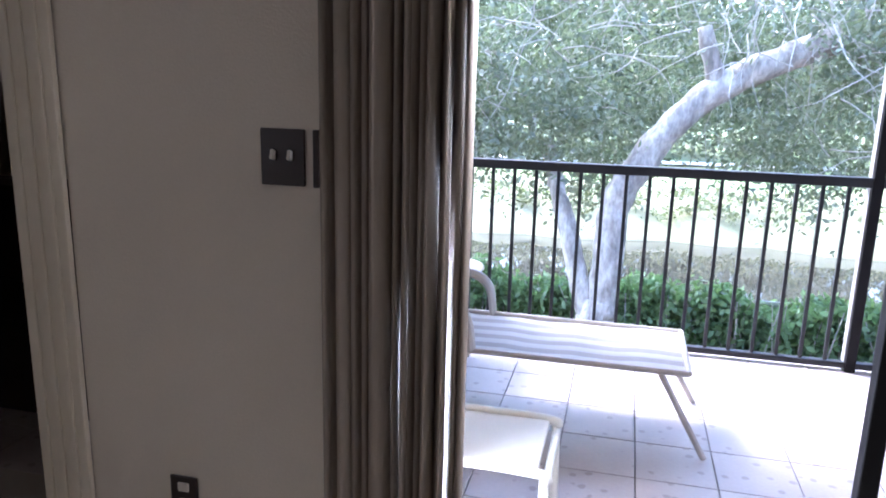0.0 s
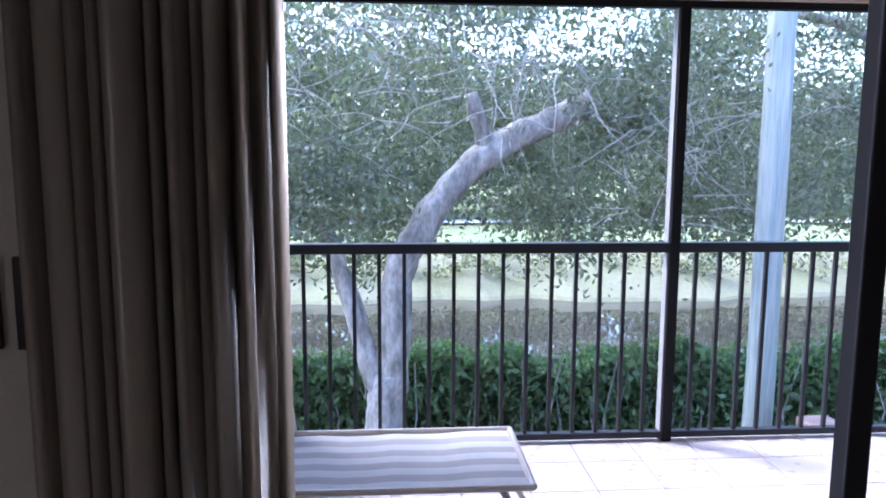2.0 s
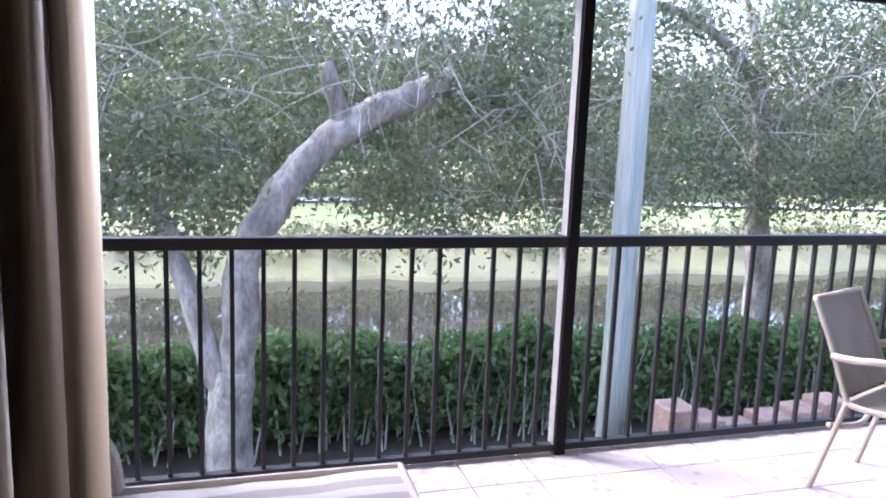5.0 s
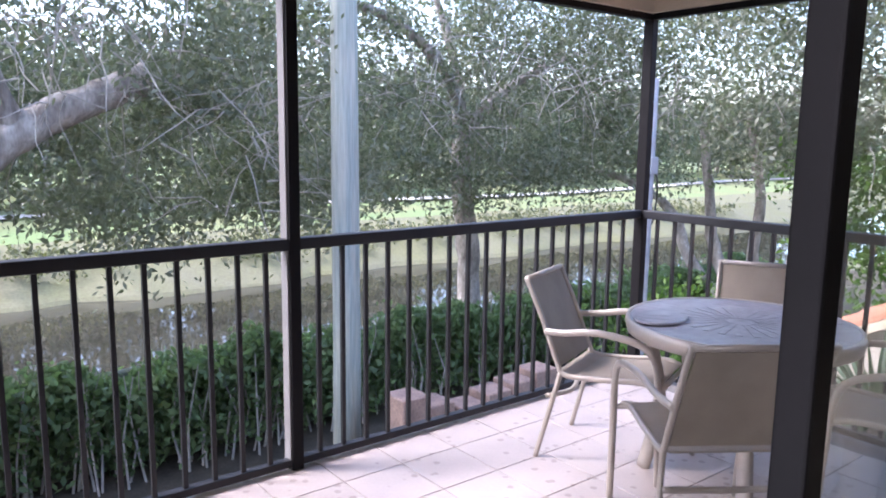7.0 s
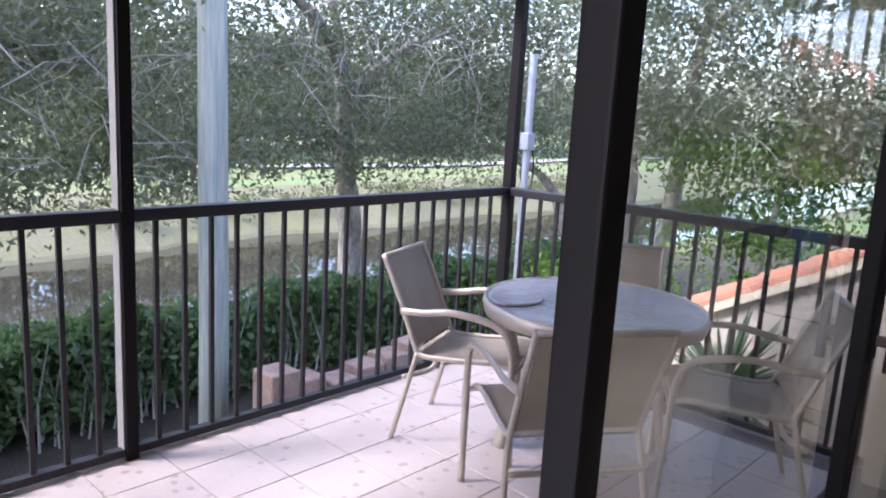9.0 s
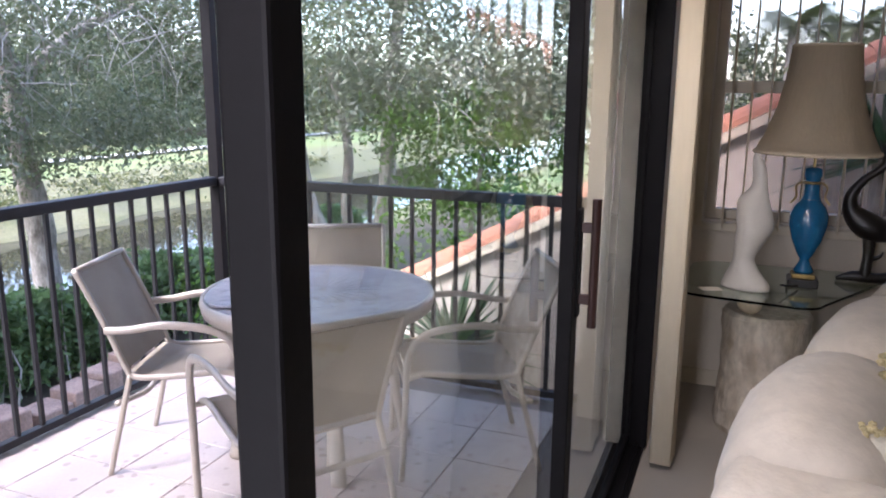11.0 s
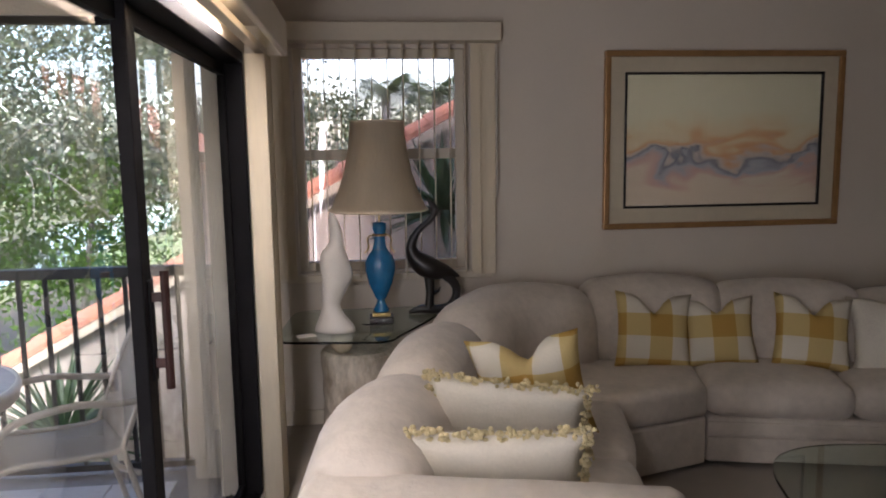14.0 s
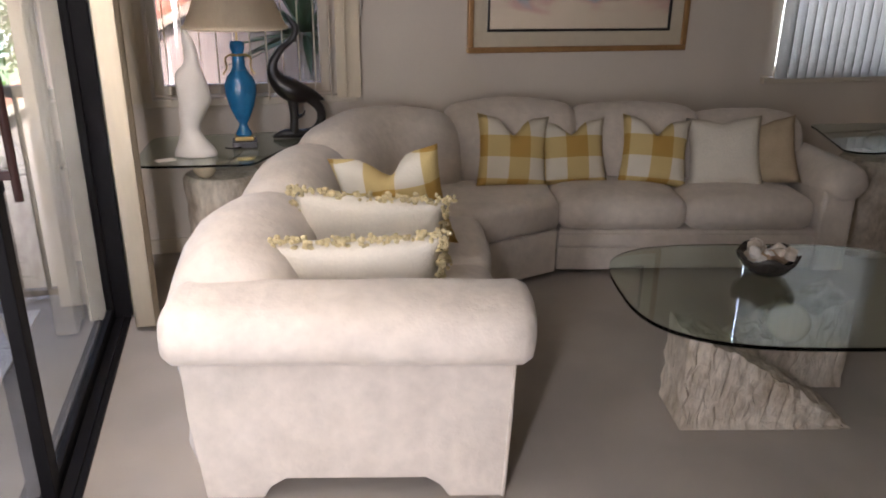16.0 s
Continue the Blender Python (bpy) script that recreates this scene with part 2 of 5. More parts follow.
def painting_mat():
    """Soft abstract landscape washes."""
    m = mat("abstract_watercolour", (0.60, 0.50, 0.36), 0.35, 0.05, 3, 0.0)
    n, l = m.node_tree.nodes, m.node_tree.links
    tc, sep, nz = n.new("ShaderNodeTexCoord"), n.new("ShaderNodeSeparateXYZ"), n.new("ShaderNodeTexNoise")
    l.new(tc.outputs["Object"], sep.inputs[0])
    nz.inputs["Scale"].default_value, nz.inputs["Detail"].default_value, nz.inputs["Distortion"].default_value = 2.6, 5, 1.2
    mp = n.new("ShaderNodeMapping")
    mp.inputs["Scale"].default_value = (1, 0.8, 1.9)
    l.new(tc.outputs["Object"], mp.inputs[0])
    l.new(mp.outputs[0], nz.inputs[0])
    a = n.new("ShaderNodeMath")
    a.operation = "MULTIPLY_ADD"
    a.inputs[1].default_value, a.inputs[2].default_value = 1.5, 0.06
    l.new(sep.outputs[2], a.inputs[0])
    b = n.new("ShaderNodeMath")
    b.operation = "MULTIPLY_ADD"
    b.inputs[1].default_value = 0.85
    l.new(nz.outputs[0], b.inputs[0])
    l.new(a.outputs[0], b.inputs[2])
    ramp = n.new("ShaderNodeValToRGB")
    ramp.color_ramp.elements[0].color, ramp.color_ramp.elements[0].position = (0.52, 0.40, 0.30, 1), 0.10
    ramp.color_ramp.elements[1].color, ramp.color_ramp.elements[1].position = (0.58, 0.50, 0.35, 1), 0.72
    for p, c in ((0.2, (0.46, 0.27, 0.22, 1)), (0.27, (0.30, 0.29, 0.31, 1)), (0.33, (0.13, 0.13, 0.16, 1)), (0.38, (0.45, 0.35, 0.30, 1)), (0.44, (0.52, 0.26, 0.12, 1)), (0.52, (0.56, 0.42, 0.26, 1))):
        e = ramp.color_ramp.elements.new(p)
        e.color = c
    l.new(b.outputs[0], ramp.inputs[0])
    l.new(ramp.outputs[0], n["Principled BSDF"].inputs["Base Color"])
    return m


# ---- mesh helpers ----
def to_mesh(name, bm, material, smooth=False):
    me = bpy.data.meshes.new(name)
    bm.normal_update()
    bm.to_mesh(me)
    bm.free()
    me.materials.append(material)
    if smooth:
        me.polygons.foreach_set("use_smooth", [True] * len(me.polygons))
    return me


def thing(name, bm, material, label, category, group="", kind="", smooth=False, m=None):
    ob = new(name, to_mesh(name, bm, material, smooth))
    if m is not None:
        ob.matrix_world = m
    return tagged(ob, label, category, group, kind)


def root(name, label, category, m=None, group="", kind=""):
    ob = new(name)
    ob.empty_display_size = 0.1
    if m is not None:
        ob.matrix_world = m
    return tagged(ob, label, category, group, kind)


def part(name, bm, material, parent, label="", smooth=False, m=None):
    ob = new(name, to_mesh(name, bm, material, smooth))
    ob.parent = parent
    if m is not None:
        ob.matrix_basis = m
    if label:
        ob["label"] = label
    return ob


def box(x0, y0, z0, x1, y1, z1, bevel=0.0, bm=None, seg=2):
    own = bm is None
    bm = bm or bmesh.new()
    r = bmesh.ops.create_cube(bm, size=1, matrix=Matrix.Translation(((x0 + x1) / 2, (y0 + y1) / 2, (z0 + z1) / 2)) @ Matrix.Diagonal((abs(x1 - x0), abs(y1 - y0), abs(z1 - z0), 1)))
    if bevel:
        vs = set(r["verts"])
        bmesh.ops.bevel(bm, geom=[e for e in bm.edges if e.verts[0] in vs and e.verts[1] in vs], offset=bevel, segments=seg, affect="EDGES", profile=0.5)
    return bm


def ring_loft(rings, bm=None, cap=True):
    bm = bm or bmesh.new()
    vs = [[bm.verts.new(p) for p in r] for r in rings]
    n = len(rings[0])
    for a, b in zip(vs, vs[1:]):
        for i in range(n):
            bm.faces.new((a[i], a[(i + 1) % n], b[(i + 1) % n], b[i]))
    if cap:
        bm.faces.new(vs[0][::-1])
        bm.faces.new(vs[-1])
    return bm


def tube(points, radii, n=10, bm=None, flat=1.0):
    """A round bar along points; radii one number or one each."""
    pts = [Vector(p) for p in points]
    if not hasattr(radii, "__len__"):
        radii = [radii] * len(pts)
    rings = []
    up = Vector((0.13, 0.31, 0.94))
    for i, p in enumerate(pts):
        d = (pts[min(i + 1, len(pts) - 1)] - pts[max(i - 1, 0)]).normalized()
        a = d.cross(up)
        if a.length < 0.05:
            a = d.cross(Vector((1, 0, 0)))
        a.normalize()
        b = d.cross(a)
        rings.append([p + (a * math.cos(2 * math.pi * k / n) * radii[i] + b * math.sin(2 * math.pi * k / n) * radii[i] * flat) for k in range(n)])
    return ring_loft(rings, bm)


def curve_pts(pts, steps=6):
    """A smooth line through the points."""
    P = [Vector(p) for p in pts]
    out = []
    for i in range(len(P) - 1):
        a, b, c, d = P[max(i - 1, 0)], P[i], P[i + 1], P[min(i + 2, len(P) - 1)]
        for k in range(steps):
            t = k / steps
            out.append(0.5 * ((2 * b) + (c - a) * t + (2 * a - 5 * b + 4 * c - d) * t * t + (3 * b - a - 3 * c + d) * t ** 3))
    return out + [P[-1]]


def lathe(profile, n=32, bm=None, square=0.0):
    rings = []
    for r, z in profile:
        rings.append([(r * math.cos(2 * math.pi * k / n), r * math.sin(2 * math.pi * k / n), z) for k in range(n)])
    return ring_loft(rings, bm)


def extrude_poly(pts, z0, z1, bevel=0.0, seg=2):
    """A slab with the outline pts (x, y)."""
    bm = ring_loft([[(x, y, z0) for x, y in pts], [(x, y, z1) for x, y in pts]])
    if bevel:
        bmesh.ops.bevel(bm, geom=[e for e in bm.edges if abs(e.verts[0].co.z - e.verts[1].co.z) < 1e-6], offset=bevel, segments=seg, affect="EDGES", profile=0.5)
    return bm


def rough_up(bm, amount, freq, seed=0.0):
    for v in bm.verts:
        v.co += noise.noise_vector(v.co * freq + Vector((seed, seed, seed))) * amount
    return bm


def quads_mesh(name, verts, material, nper=4):
    """Many loose quads from a numpy array (n, nper, 3)."""
    v = np.asarray(verts, dtype=np.float32).reshape(-1, 3)
    k = len(v) // nper
    me = bpy.data.meshes.new(name)
    me.vertices.add(len(v))
    me.vertices.foreach_set("co", v.ravel())
    me.loops.add(len(v))
    me.loops.foreach_set("vertex_index", np.arange(len(v), dtype=np.int32))
    me.polygons.add(k)
    me.polygons.foreach_set("loop_start", np.arange(0, len(v), nper, dtype=np.int32))
    me.update(calc_edges=True)
    me.materials.append(material)
    return me


def leaves(rng, centres, size, droop=0.3, aspect=0.42):
    """Pointed leaf quads with random turn about the centres."""
    n = len(centres)
    d = rng.normal(size=(n, 3))
    d[:, 2] -= droop
    d /= np.linalg.norm(d, axis=1)[:, None]
    w = np.cross(d, rng.normal(size=(n, 3)))
    w /= np.linalg.norm(w, axis=1)[:, None] + 1e-6
    s = size * rng.uniform(0.6, 1.35, size=(n, 1))
    return np.stack([centres - d * s * 0.5, centres + w * s * aspect * 0.5, centres + d * s * 0.5, centres - w * s * aspect * 0.5], axis=1)


# ---- house structure ----
SLY, WALLX, SOUTHY, WESTX, CEILZ = 1.68, 4.26, -4.2, -2.7, 2.75
HEAD = 2.06


def structure(name, bm, material, label, category):
    return thing(name, bm, material, label, category, kind="structure")


# north wall with the sliding door's opening, and the doorway beside it
bm = box(-1.46, SLY, 0, -0.71, SLY + 0.20, CEILZ)
box(-0.71, SLY, HEAD, 3.36, SLY + 0.20, CEILZ, bm=bm)
box(3.36, SLY, 0, WALLX + 0.2, SLY + 0.20, CEILZ, bm=bm)
box(-2.36, SLY, 2.05, -1.46, SLY + 0.20, CEILZ, bm=bm)
box(WESTX, SLY, 0, -2.36, SLY + 0.20, CEILZ, bm=bm)
structure("wall_north", bm, PAINT, "cream painted wall round the sliding door", "wall")
WIN1 = (0.57, 1.55, 0.92, 2.20)
WIN2 = (-3.62, -2.48, 0.95, 2.20)
bm = box(WALLX, WIN2[1], 0, WALLX + 0.2, WIN1[0], CEILZ)
box(WALLX, SOUTHY - 0.2, 0, WALLX + 0.2, WIN2[0], CEILZ, bm=bm)
box(WALLX, WIN2[0], 0, WALLX + 0.2, WIN2[1], WIN2[2], bm=bm)
box(WALLX, WIN2[0], WIN2[3], WALLX + 0.2, WIN2[1], CEILZ, bm=bm)
box(WALLX, WIN1[1], 0, WALLX + 0.2, SLY, CEILZ, bm=bm)
box(WALLX, WIN1[0], 0, WALLX + 0.2, WIN1[1], WIN1[2], bm=bm)
box(WALLX, WIN1[0], WIN1[3], WALLX + 0.2, WIN1[1], CEILZ, bm=bm)
structure("wall_east", bm, PAINT, "cream painted wall with a window", "wall")
structure("wall_south", box(WESTX, SOUTHY - 0.2, 0, WALLX, SOUTHY, CEILZ), PAINT, "plain cream painted wall", "wall")
structure("wall_west", box(WESTX - 0.2, SOUTHY - 0.2, 0, WESTX, SLY + 0.2, CEILZ), PAINT, "plain cream painted wall", "wall")
structure("ceiling", box(WESTX - 0.2, SOUTHY - 0.2, CEILZ, WALLX + 0.2, SLY + 0.2, CEILZ + 0.2), CEIL, "off-white textured ceiling", "ceiling")
structure("floor", box(WESTX - 0.2, SOUTHY - 0.2, -0.25, WALLX + 0.2, SLY + 0.02, 0.0), CARPET, "wall to wall beige carpet", "floor")
# dark side room behind the doorway
bm = box(-4.2, SLY + 2.3, 0, -1.2, SLY + 2.4, CEILZ)
box(-4.3, SLY + 0.2, 0, -4.2, SLY + 2.4, CEILZ, bm=bm)
box(-1.40, SLY + 0.2, 0, -1.28, SLY + 2.3, CEILZ, bm=bm)
box(-4.3, SLY + 0.2, CEILZ, -1.28, SLY + 2.4, CEILZ + 0.1, bm=bm)
box(-4.3, SLY, 0, WESTX, SLY + 0.2, CEILZ, bm=bm)
structure("wall_side_room", bm, PAINT, "walls of the unlit side room", "wall")
structure("floor_side_room", box(-4.3, SLY + 0.02, -0.2, -1.28, SLY + 2.4, -0.003), CARPET, "beige carpet of the side room", "floor")
tr = root("door_trim", "cream door casing round the side doorway", "trim", kind="structure")
for x0, x1 in ((-1.62, -1.46), (-2.46, -2.36)):
    b2 = box(x0, SLY - 0.022, 0, x1, SLY - 0.002, 2.06, 0.004)
    for k in range(3):
        box(x0 + 0.02 + k * 0.045, SLY - 0.030, 0.0, x0 + 0.04 + k * 0.045, SLY - 0.020, 2.05, 0.003, bm=b2)
    part("jamb_casing", b2, TRIM, tr)
part("head_casing", box(-2.46, SLY - 0.024, 2.06, -1.46, SLY - 0.002, 2.16, 0.004), TRIM, tr)
part("strike_plate", box(-1.647, SLY + 0.04, 0.93, -1.622, SLY + 0.10, 1.02, 0.002), BRASS, tr, "small brass strike plate")
structure("baseboard", box(-1.46, SLY - 0.014, 0, -0.86, SLY - 0.002, 0.09, 0.004), TRIM, "cream painted baseboard", "trim")
structure("baseboard_east", box(WALLX - 0.014, SOUTHY, 0, WALLX - 0.002, SLY, 0.09, 0.004), TRIM, "cream painted baseboard", "trim")
sofa_dark = root("leather_sofa", "dark brown leather sofa in the unlit side room", "sofa", pose(-2.55, SLY + 1.25, 0))
part("base", box(-0.9, -0.4, 0.0, 0.75, 0.4, 0.42, 0.05), LEATHER, sofa_dark)
part("backrest", box(-0.9, 0.18, 0.35, 0.75, 0.45, 0.95, 0.08), LEATHER, sofa_dark)
part("armrest", box(0.55, -0.42, 0.0, 0.8, 0.42, 0.68, 0.08), LEATHER, sofa_dark)

# switch, outlet
sw = thing("light_switch", box(-0.885, SLY - 0.010, 1.25, -0.768, SLY - 0.001, 1.39, 0.003), SWITCH, "dark brown double toggle light switch plate", "switch")
for x in (-0.849, -0.804):
    bm = box(x - 0.005, SLY - 0.026, 1.312, x + 0.005, SLY - 0.008, 1.336, 0.002)
    bmesh.ops.rotate(bm, verts=bm.verts, cent=(x, SLY - 0.01, 1.32), matrix=Matrix.Rotation(radians(-18), 3, "X"))
    part("toggle", bm, IVORY, sw, "ivory toggle")
ol = thing("wall_outlet", box(-1.20, SLY - 0.009, 0.285, -1.115, SLY - 0.001, 0.40, 0.003), SWITCH, "dark brown wall outlet plate", "outlet")
for z in (0.317, 0.368):
    part("socket", box(-1.175, SLY - 0.012, z - 0.014, -1.140, SLY - 0.007, z + 0.014, 0.004), IVORY, ol, "ivory socket face")

thing("blind_control_plate", box(-0.745, SLY - 0.014, 1.25, -0.730, SLY - 0.001, 1.39, 0.002), SWITCH, "narrow dark brown plate beside the switch", "plate")

# ---- sliding door ----
sd = root("sliding_door", "dark bronze sliding glass door standing open", "door", kind="structure")
part("head_track", box(-0.71, SLY + 0.0, HEAD - 0.05, 3.36, SLY + 0.15, HEAD, 0.004), BRONZE, sd)
bm = box(-0.71, SLY + 0.01, -0.02, 3.36, SLY + 0.125, 0.018, 0.003)
for y in (0.03, 0.075, 0.110):
    box(-0.71, SLY + y, 0.016, 3.36, SLY + y + 0.008, 0.034, bm=bm)
part("sill_track", bm, BRONZE, sd)
part("jamb", box(3.32, SLY + 0.0, 0.018, 3.36, SLY + 0.115, HEAD - 0.05, 0.003), BRONZE, sd)
part("jamb", box(-0.71, SLY + 0.0, 0.018, -0.665, SLY + 0.15, HEAD - 0.05, 0.003), BRONZE, sd)


def panel(x0, x1, y, wl_, wr, lead=0.0, trail=0.0):
    """A glazed leaf; lead and trail set its two stiles forward or back of the pane."""
    p = part("panel", box(x0, y + lead, 0.035, x0 + wl_, y + 0.040 + lead, HEAD - 0.055, 0.004), BRONZE, sd)
    part("stile", box(x1 - wr, y + trail, 0.035, x1, y + 0.04 + trail, HEAD - 0.055, 0.004), BRONZE, p)
    part("bottom_rail", box(x0 + wl_, y + 0.003, 0.035, x1 - wr, y + 0.037, 0.075, 0.003), BRONZE, p)
    part("top_rail", box(x0 + wl_, y + 0.003, HEAD - 0.105, x1 - wr, y + 0.037, HEAD - 0.057, 0.003), BRONZE, p)
    g = part("pane", box(x0 + wl_ - 0.008 + (0.166 if lead else 0.0), y + 0.017, 0.07, x1 - wr + 0.008, y + 0.022, HEAD - 0.10), GLASS, p)
    g.visible_shadow = False
    return p


pa = panel(0.545, 1.952, SLY + 0.085, 0.042, 0.036, lead=-0.110, trail=-0.020)
pb = panel(1.968, 3.318, SLY + 0.072, 0.050, 0.018)
HX, HY = 1.975, SLY + 0.072
bm = tube([(HX, HY - 0.046, 0.975), (HX, HY - 0.046, 1.305)], 0.012, 10)
box(HX - 0.008, HY - 0.044, 1.035, HX + 0.008, HY + 0.002, 1.06, 0.002, bm=bm)
box(HX - 0.008, HY - 0.044, 1.22, HX + 0.008, HY + 0.002, 1.245, 0.002, bm=bm)
part("handle", bm, mat("dark_wood_pull", (0.045, 0.016, 0.012), 0.45, 0.3, 12), pb, "dark reddish wooden pull")
part("latch", box(HX - 0.018, HY - 0.012, 1.00, HX + 0.018, HY - 0.001, 1.28, 0.004), BRONZE, pb)

# stacked vertical blinds beside the door, and their head box
vb = root("vertical_blinds", "taupe vertical blinds stacked open beside the door", "blinds")
rb = random.Random(3)
x, k = -0.675, 0
base = to_mesh("slat", ring_loft([[(0.045 * math.cos(a), 0.012 * math.sin(a) + 0.006 * math.cos(2 * a), z) for a in [2 * math.pi * i / 12 for i in range(12)]] for z in (0.0, 2.0)]), BLIND, True)
while x < -0.345:
    s = new("slat", base)
    s.parent = vb
    s.matrix_basis = pose(x, SLY - 0.075 + rb.uniform(-0.02, 0.012), 0.035, 0, 0, 90 + rb.uniform(-24, 30)) @ Matrix.Diagonal((1, rb.uniform(0.6, 1.1), 1, 1))
    x += rb.uniform(0.017, 0.027)
    k += 1
hb = root("blind_valance", "cream blind head box above the sliding door", "valance")
part("fascia", box(-0.92, SLY - 0.19, 2.05, 3.42, SLY - 0.165, 2.20, 0.006), TRIM, hb)
part("top_board", box(-0.92, SLY - 0.165, 2.18, 3.42, SLY - 0.002, 2.20, 0.003), TRIM, hb)
part("return_board", box(3.395, SLY - 0.165, 2.05, 3.42, SLY - 0.002, 2.179, 0.003), TRIM, hb)
part("carrier_track", box(-0.85, SLY - 0.10, 2.05, 3.38, SLY - 0.06, 2.08, 0.003), TRIM, hb)
vc = root("vertical_blinds", "cream vertical blinds stacked at the fixed door panel", "blinds")
base2 = to_mesh("slat", ring_loft([[(0.045 * math.cos(a), 0.006 * math.sin(a), z) for a in [2 * math.pi * i / 12 for i in range(12)]] for z in (0.0, 2.0)]), BLINDCREAM, True)
for i in range(9):
    s = new("slat", base2)
    s.parent = vc
    s.matrix_basis = pose(3.17 + i * 0.022, SLY - 0.08 + rb.uniform(-0.006, 0.006), 0.03, 0, 0, 90 + rb.uniform(-9, 9))


# ---- windows ----
def framed_window(name, label, axis, lo, hi, z0, z1, at, depth, mid):
    w = root(name, label, "window", kind="structure")

    def bx(a0, a1, za, zb, d0, d1, bev=0.003):
        return box(at + d0, a0, za, at + d1, a1, zb, bev) if axis == "x" else box(a0, at + d0, za, a1, at + d1, zb, bev)
    fr = part("window_frame", bx(lo, lo + 0.05, z0, z1, 0.05, 0.13), TRIM, w)
    part("stile", bx(hi - 0.05, hi, z0, z1, 0.05, 0.13), TRIM, fr)
    part("head", bx(lo + 0.05, hi - 0.05, z1 - 0.05, z1, 0.05, 0.13), TRIM, fr)
    part("bottom", bx(lo + 0.05, hi - 0.05, z0, z0 + 0.05, 0.05, 0.13), TRIM, fr)
    part("meeting_rail", bx(lo + 0.05, hi - 0.05, mid - 0.03, mid + 0.03, 0.045, 0.13), TRIM, fr)
    for a, b in ((z0 + 0.045, mid - 0.025), (mid + 0.025, z1 - 0.045)):
        g = part("pane", bx(lo + 0.045, hi - 0.045, a, b, 0.09, 0.094, 0), TINTED if name == "window_1" else GLASS, w)
        g.visible_shadow = False
    part("window_sill", bx(lo - 0.15, hi + 0.10, z0 - 0.055, z0 - 0.01, -0.05, -0.002, 0.006), TRIM, w)
    return w


w1 = framed_window("window_1", "cream framed sash window behind open vertical blinds", "x", WIN1[0], WIN1[1], WIN1[2], WIN1[3], WALLX, 0.2, 1.60)
w2 = framed_window("window_2", "window covered by closed white vertical blinds", "x", WIN2[0], WIN2[1], WIN2[2], WIN2[3], WALLX, 0.2, 1.6)
bw = root("vertical_blinds", "cream vertical blinds turned open on the east window", "blinds")
part("valance", box(WALLX - 0.15, 0.38, 2.22, WALLX - 0.002, 1.66, 2.32, 0.006), TRIM, bw)
thin = to_mesh("slat", box(-0.042, -0.002, 0.0, 0.042, 0.002, 1.32), BLINDCREAM)
for i in range(12):
    s = new("slat", thin)
    s.parent = bw
    y = 0.49 + i * 0.088
    s.matrix_basis = pose(WALLX - 0.075, y, 0.895, 0, 0, -math.degrees(math.atan2(y - 1.15, 4.28)) * -1.0 + 2.0 + rb.uniform(-1.5, 1.5))
for y0, y1, n in ((0.42, 0.53, 2), (1.58, 1.66, 2)):
    for i in range(n):
        s = new("slat", thin)
        s.parent = bw
        s.matrix_basis = pose(WALLX - 0.07, y0 + (y1 - y0) * (i + 0.5) / n, 0.895, 0, 0, 78)
part("wand", tube([(WALLX - 0.10, 0.40, 1.35), (WALLX - 0.10, 0.40, 2.2)], 0.005, 6), IVORY, bw)
bs = root("vertical_blinds", "closed white vertical blinds glowing with daylight", "blinds")
part("valance", box(WALLX - 0.13, -3.7, 2.22, WALLX - 0.002, -2.42, 2.32, 0.005), TRIM, bs)
thin2 = to_mesh("slat", ring_loft([[(0.046 * math.cos(a), 0.003 * math.sin(a) - 0.006 * math.cos(a) ** 2, z) for a in [2 * math.pi * i / 12 for i in range(12)]] for z in (0.0, 1.31)]), BLINDWHITE, True)
for i in range(16):
    s = new("slat", thin2)
    s.parent = bs
    s.matrix_basis = pose(WALLX - 0.065, -2.50 - i * 0.076, 0.93, 0, 0, 72)

w3 = framed_window("window_3", "white framed window in the west wall", "x", -1.7, 0.5, 0.5, 2.15, WESTX - 0.1, 0.2, 1.4)

# ---- framed picture ----
pf = root("framed_picture", "gilt framed abstract watercolour with a linen mat", "picture", pose(WALLX - 0.004, -1.0, 1.655))
PW, PH = 0.745, 0.525


def frame_ring(hw, hh, w, d0, d1, bev):
    bm = box(-d1, -hw, hh - w, -d0, hw, hh, bev)
    box(-d1, -hw, -hh, -d0, hw, -hh + w, bev, bm=bm)
    box(-d1, -hw, -hh + w, -d0, -hw + w, hh - w, bev, bm=bm)
    box(-d1, hw - w, -hh + w, -d0, hw, hh - w, bev, bm=bm)
    return bm


part("outer_frame", frame_ring(PW, PH, 0.035, 0.0, 0.04, 0.006), GILT, pf)
mw, mh = PW - 0.035, PH - 0.035
for y0, y1, z0, z1 in ((-mw, mw, mh - 0.09, mh), (-mw, mw, -mh, -mh + 0.09), (-mw, -mw + 0.09, -mh + 0.09, mh - 0.09), (mw - 0.09, mw, -mh + 0.09, mh - 0.09)):
    part("mat_strip", box(-0.022, y0, z0, 0.0, y1, z1, 0.001), MATTE, pf)
part("inner_bead", frame_ring(PW - 0.124, PH - 0.124, 0.014, 0.0, 0.028, 0.003), EBONY, pf, "narrow dark inner bead")
part("painting", box(-0.012, -PW + 0.137, -PH + 0.137, -0.002, PW - 0.137, PH - 0.137), painting_mat(), pf, "abstract wash of ochre, rust and grey")
g = part("glazing", box(-0.019, -PW + 0.138, -PH + 0.138, -0.016, PW - 0.138, PH - 0.138), GLASS, pf)
g.visible_shadow = False

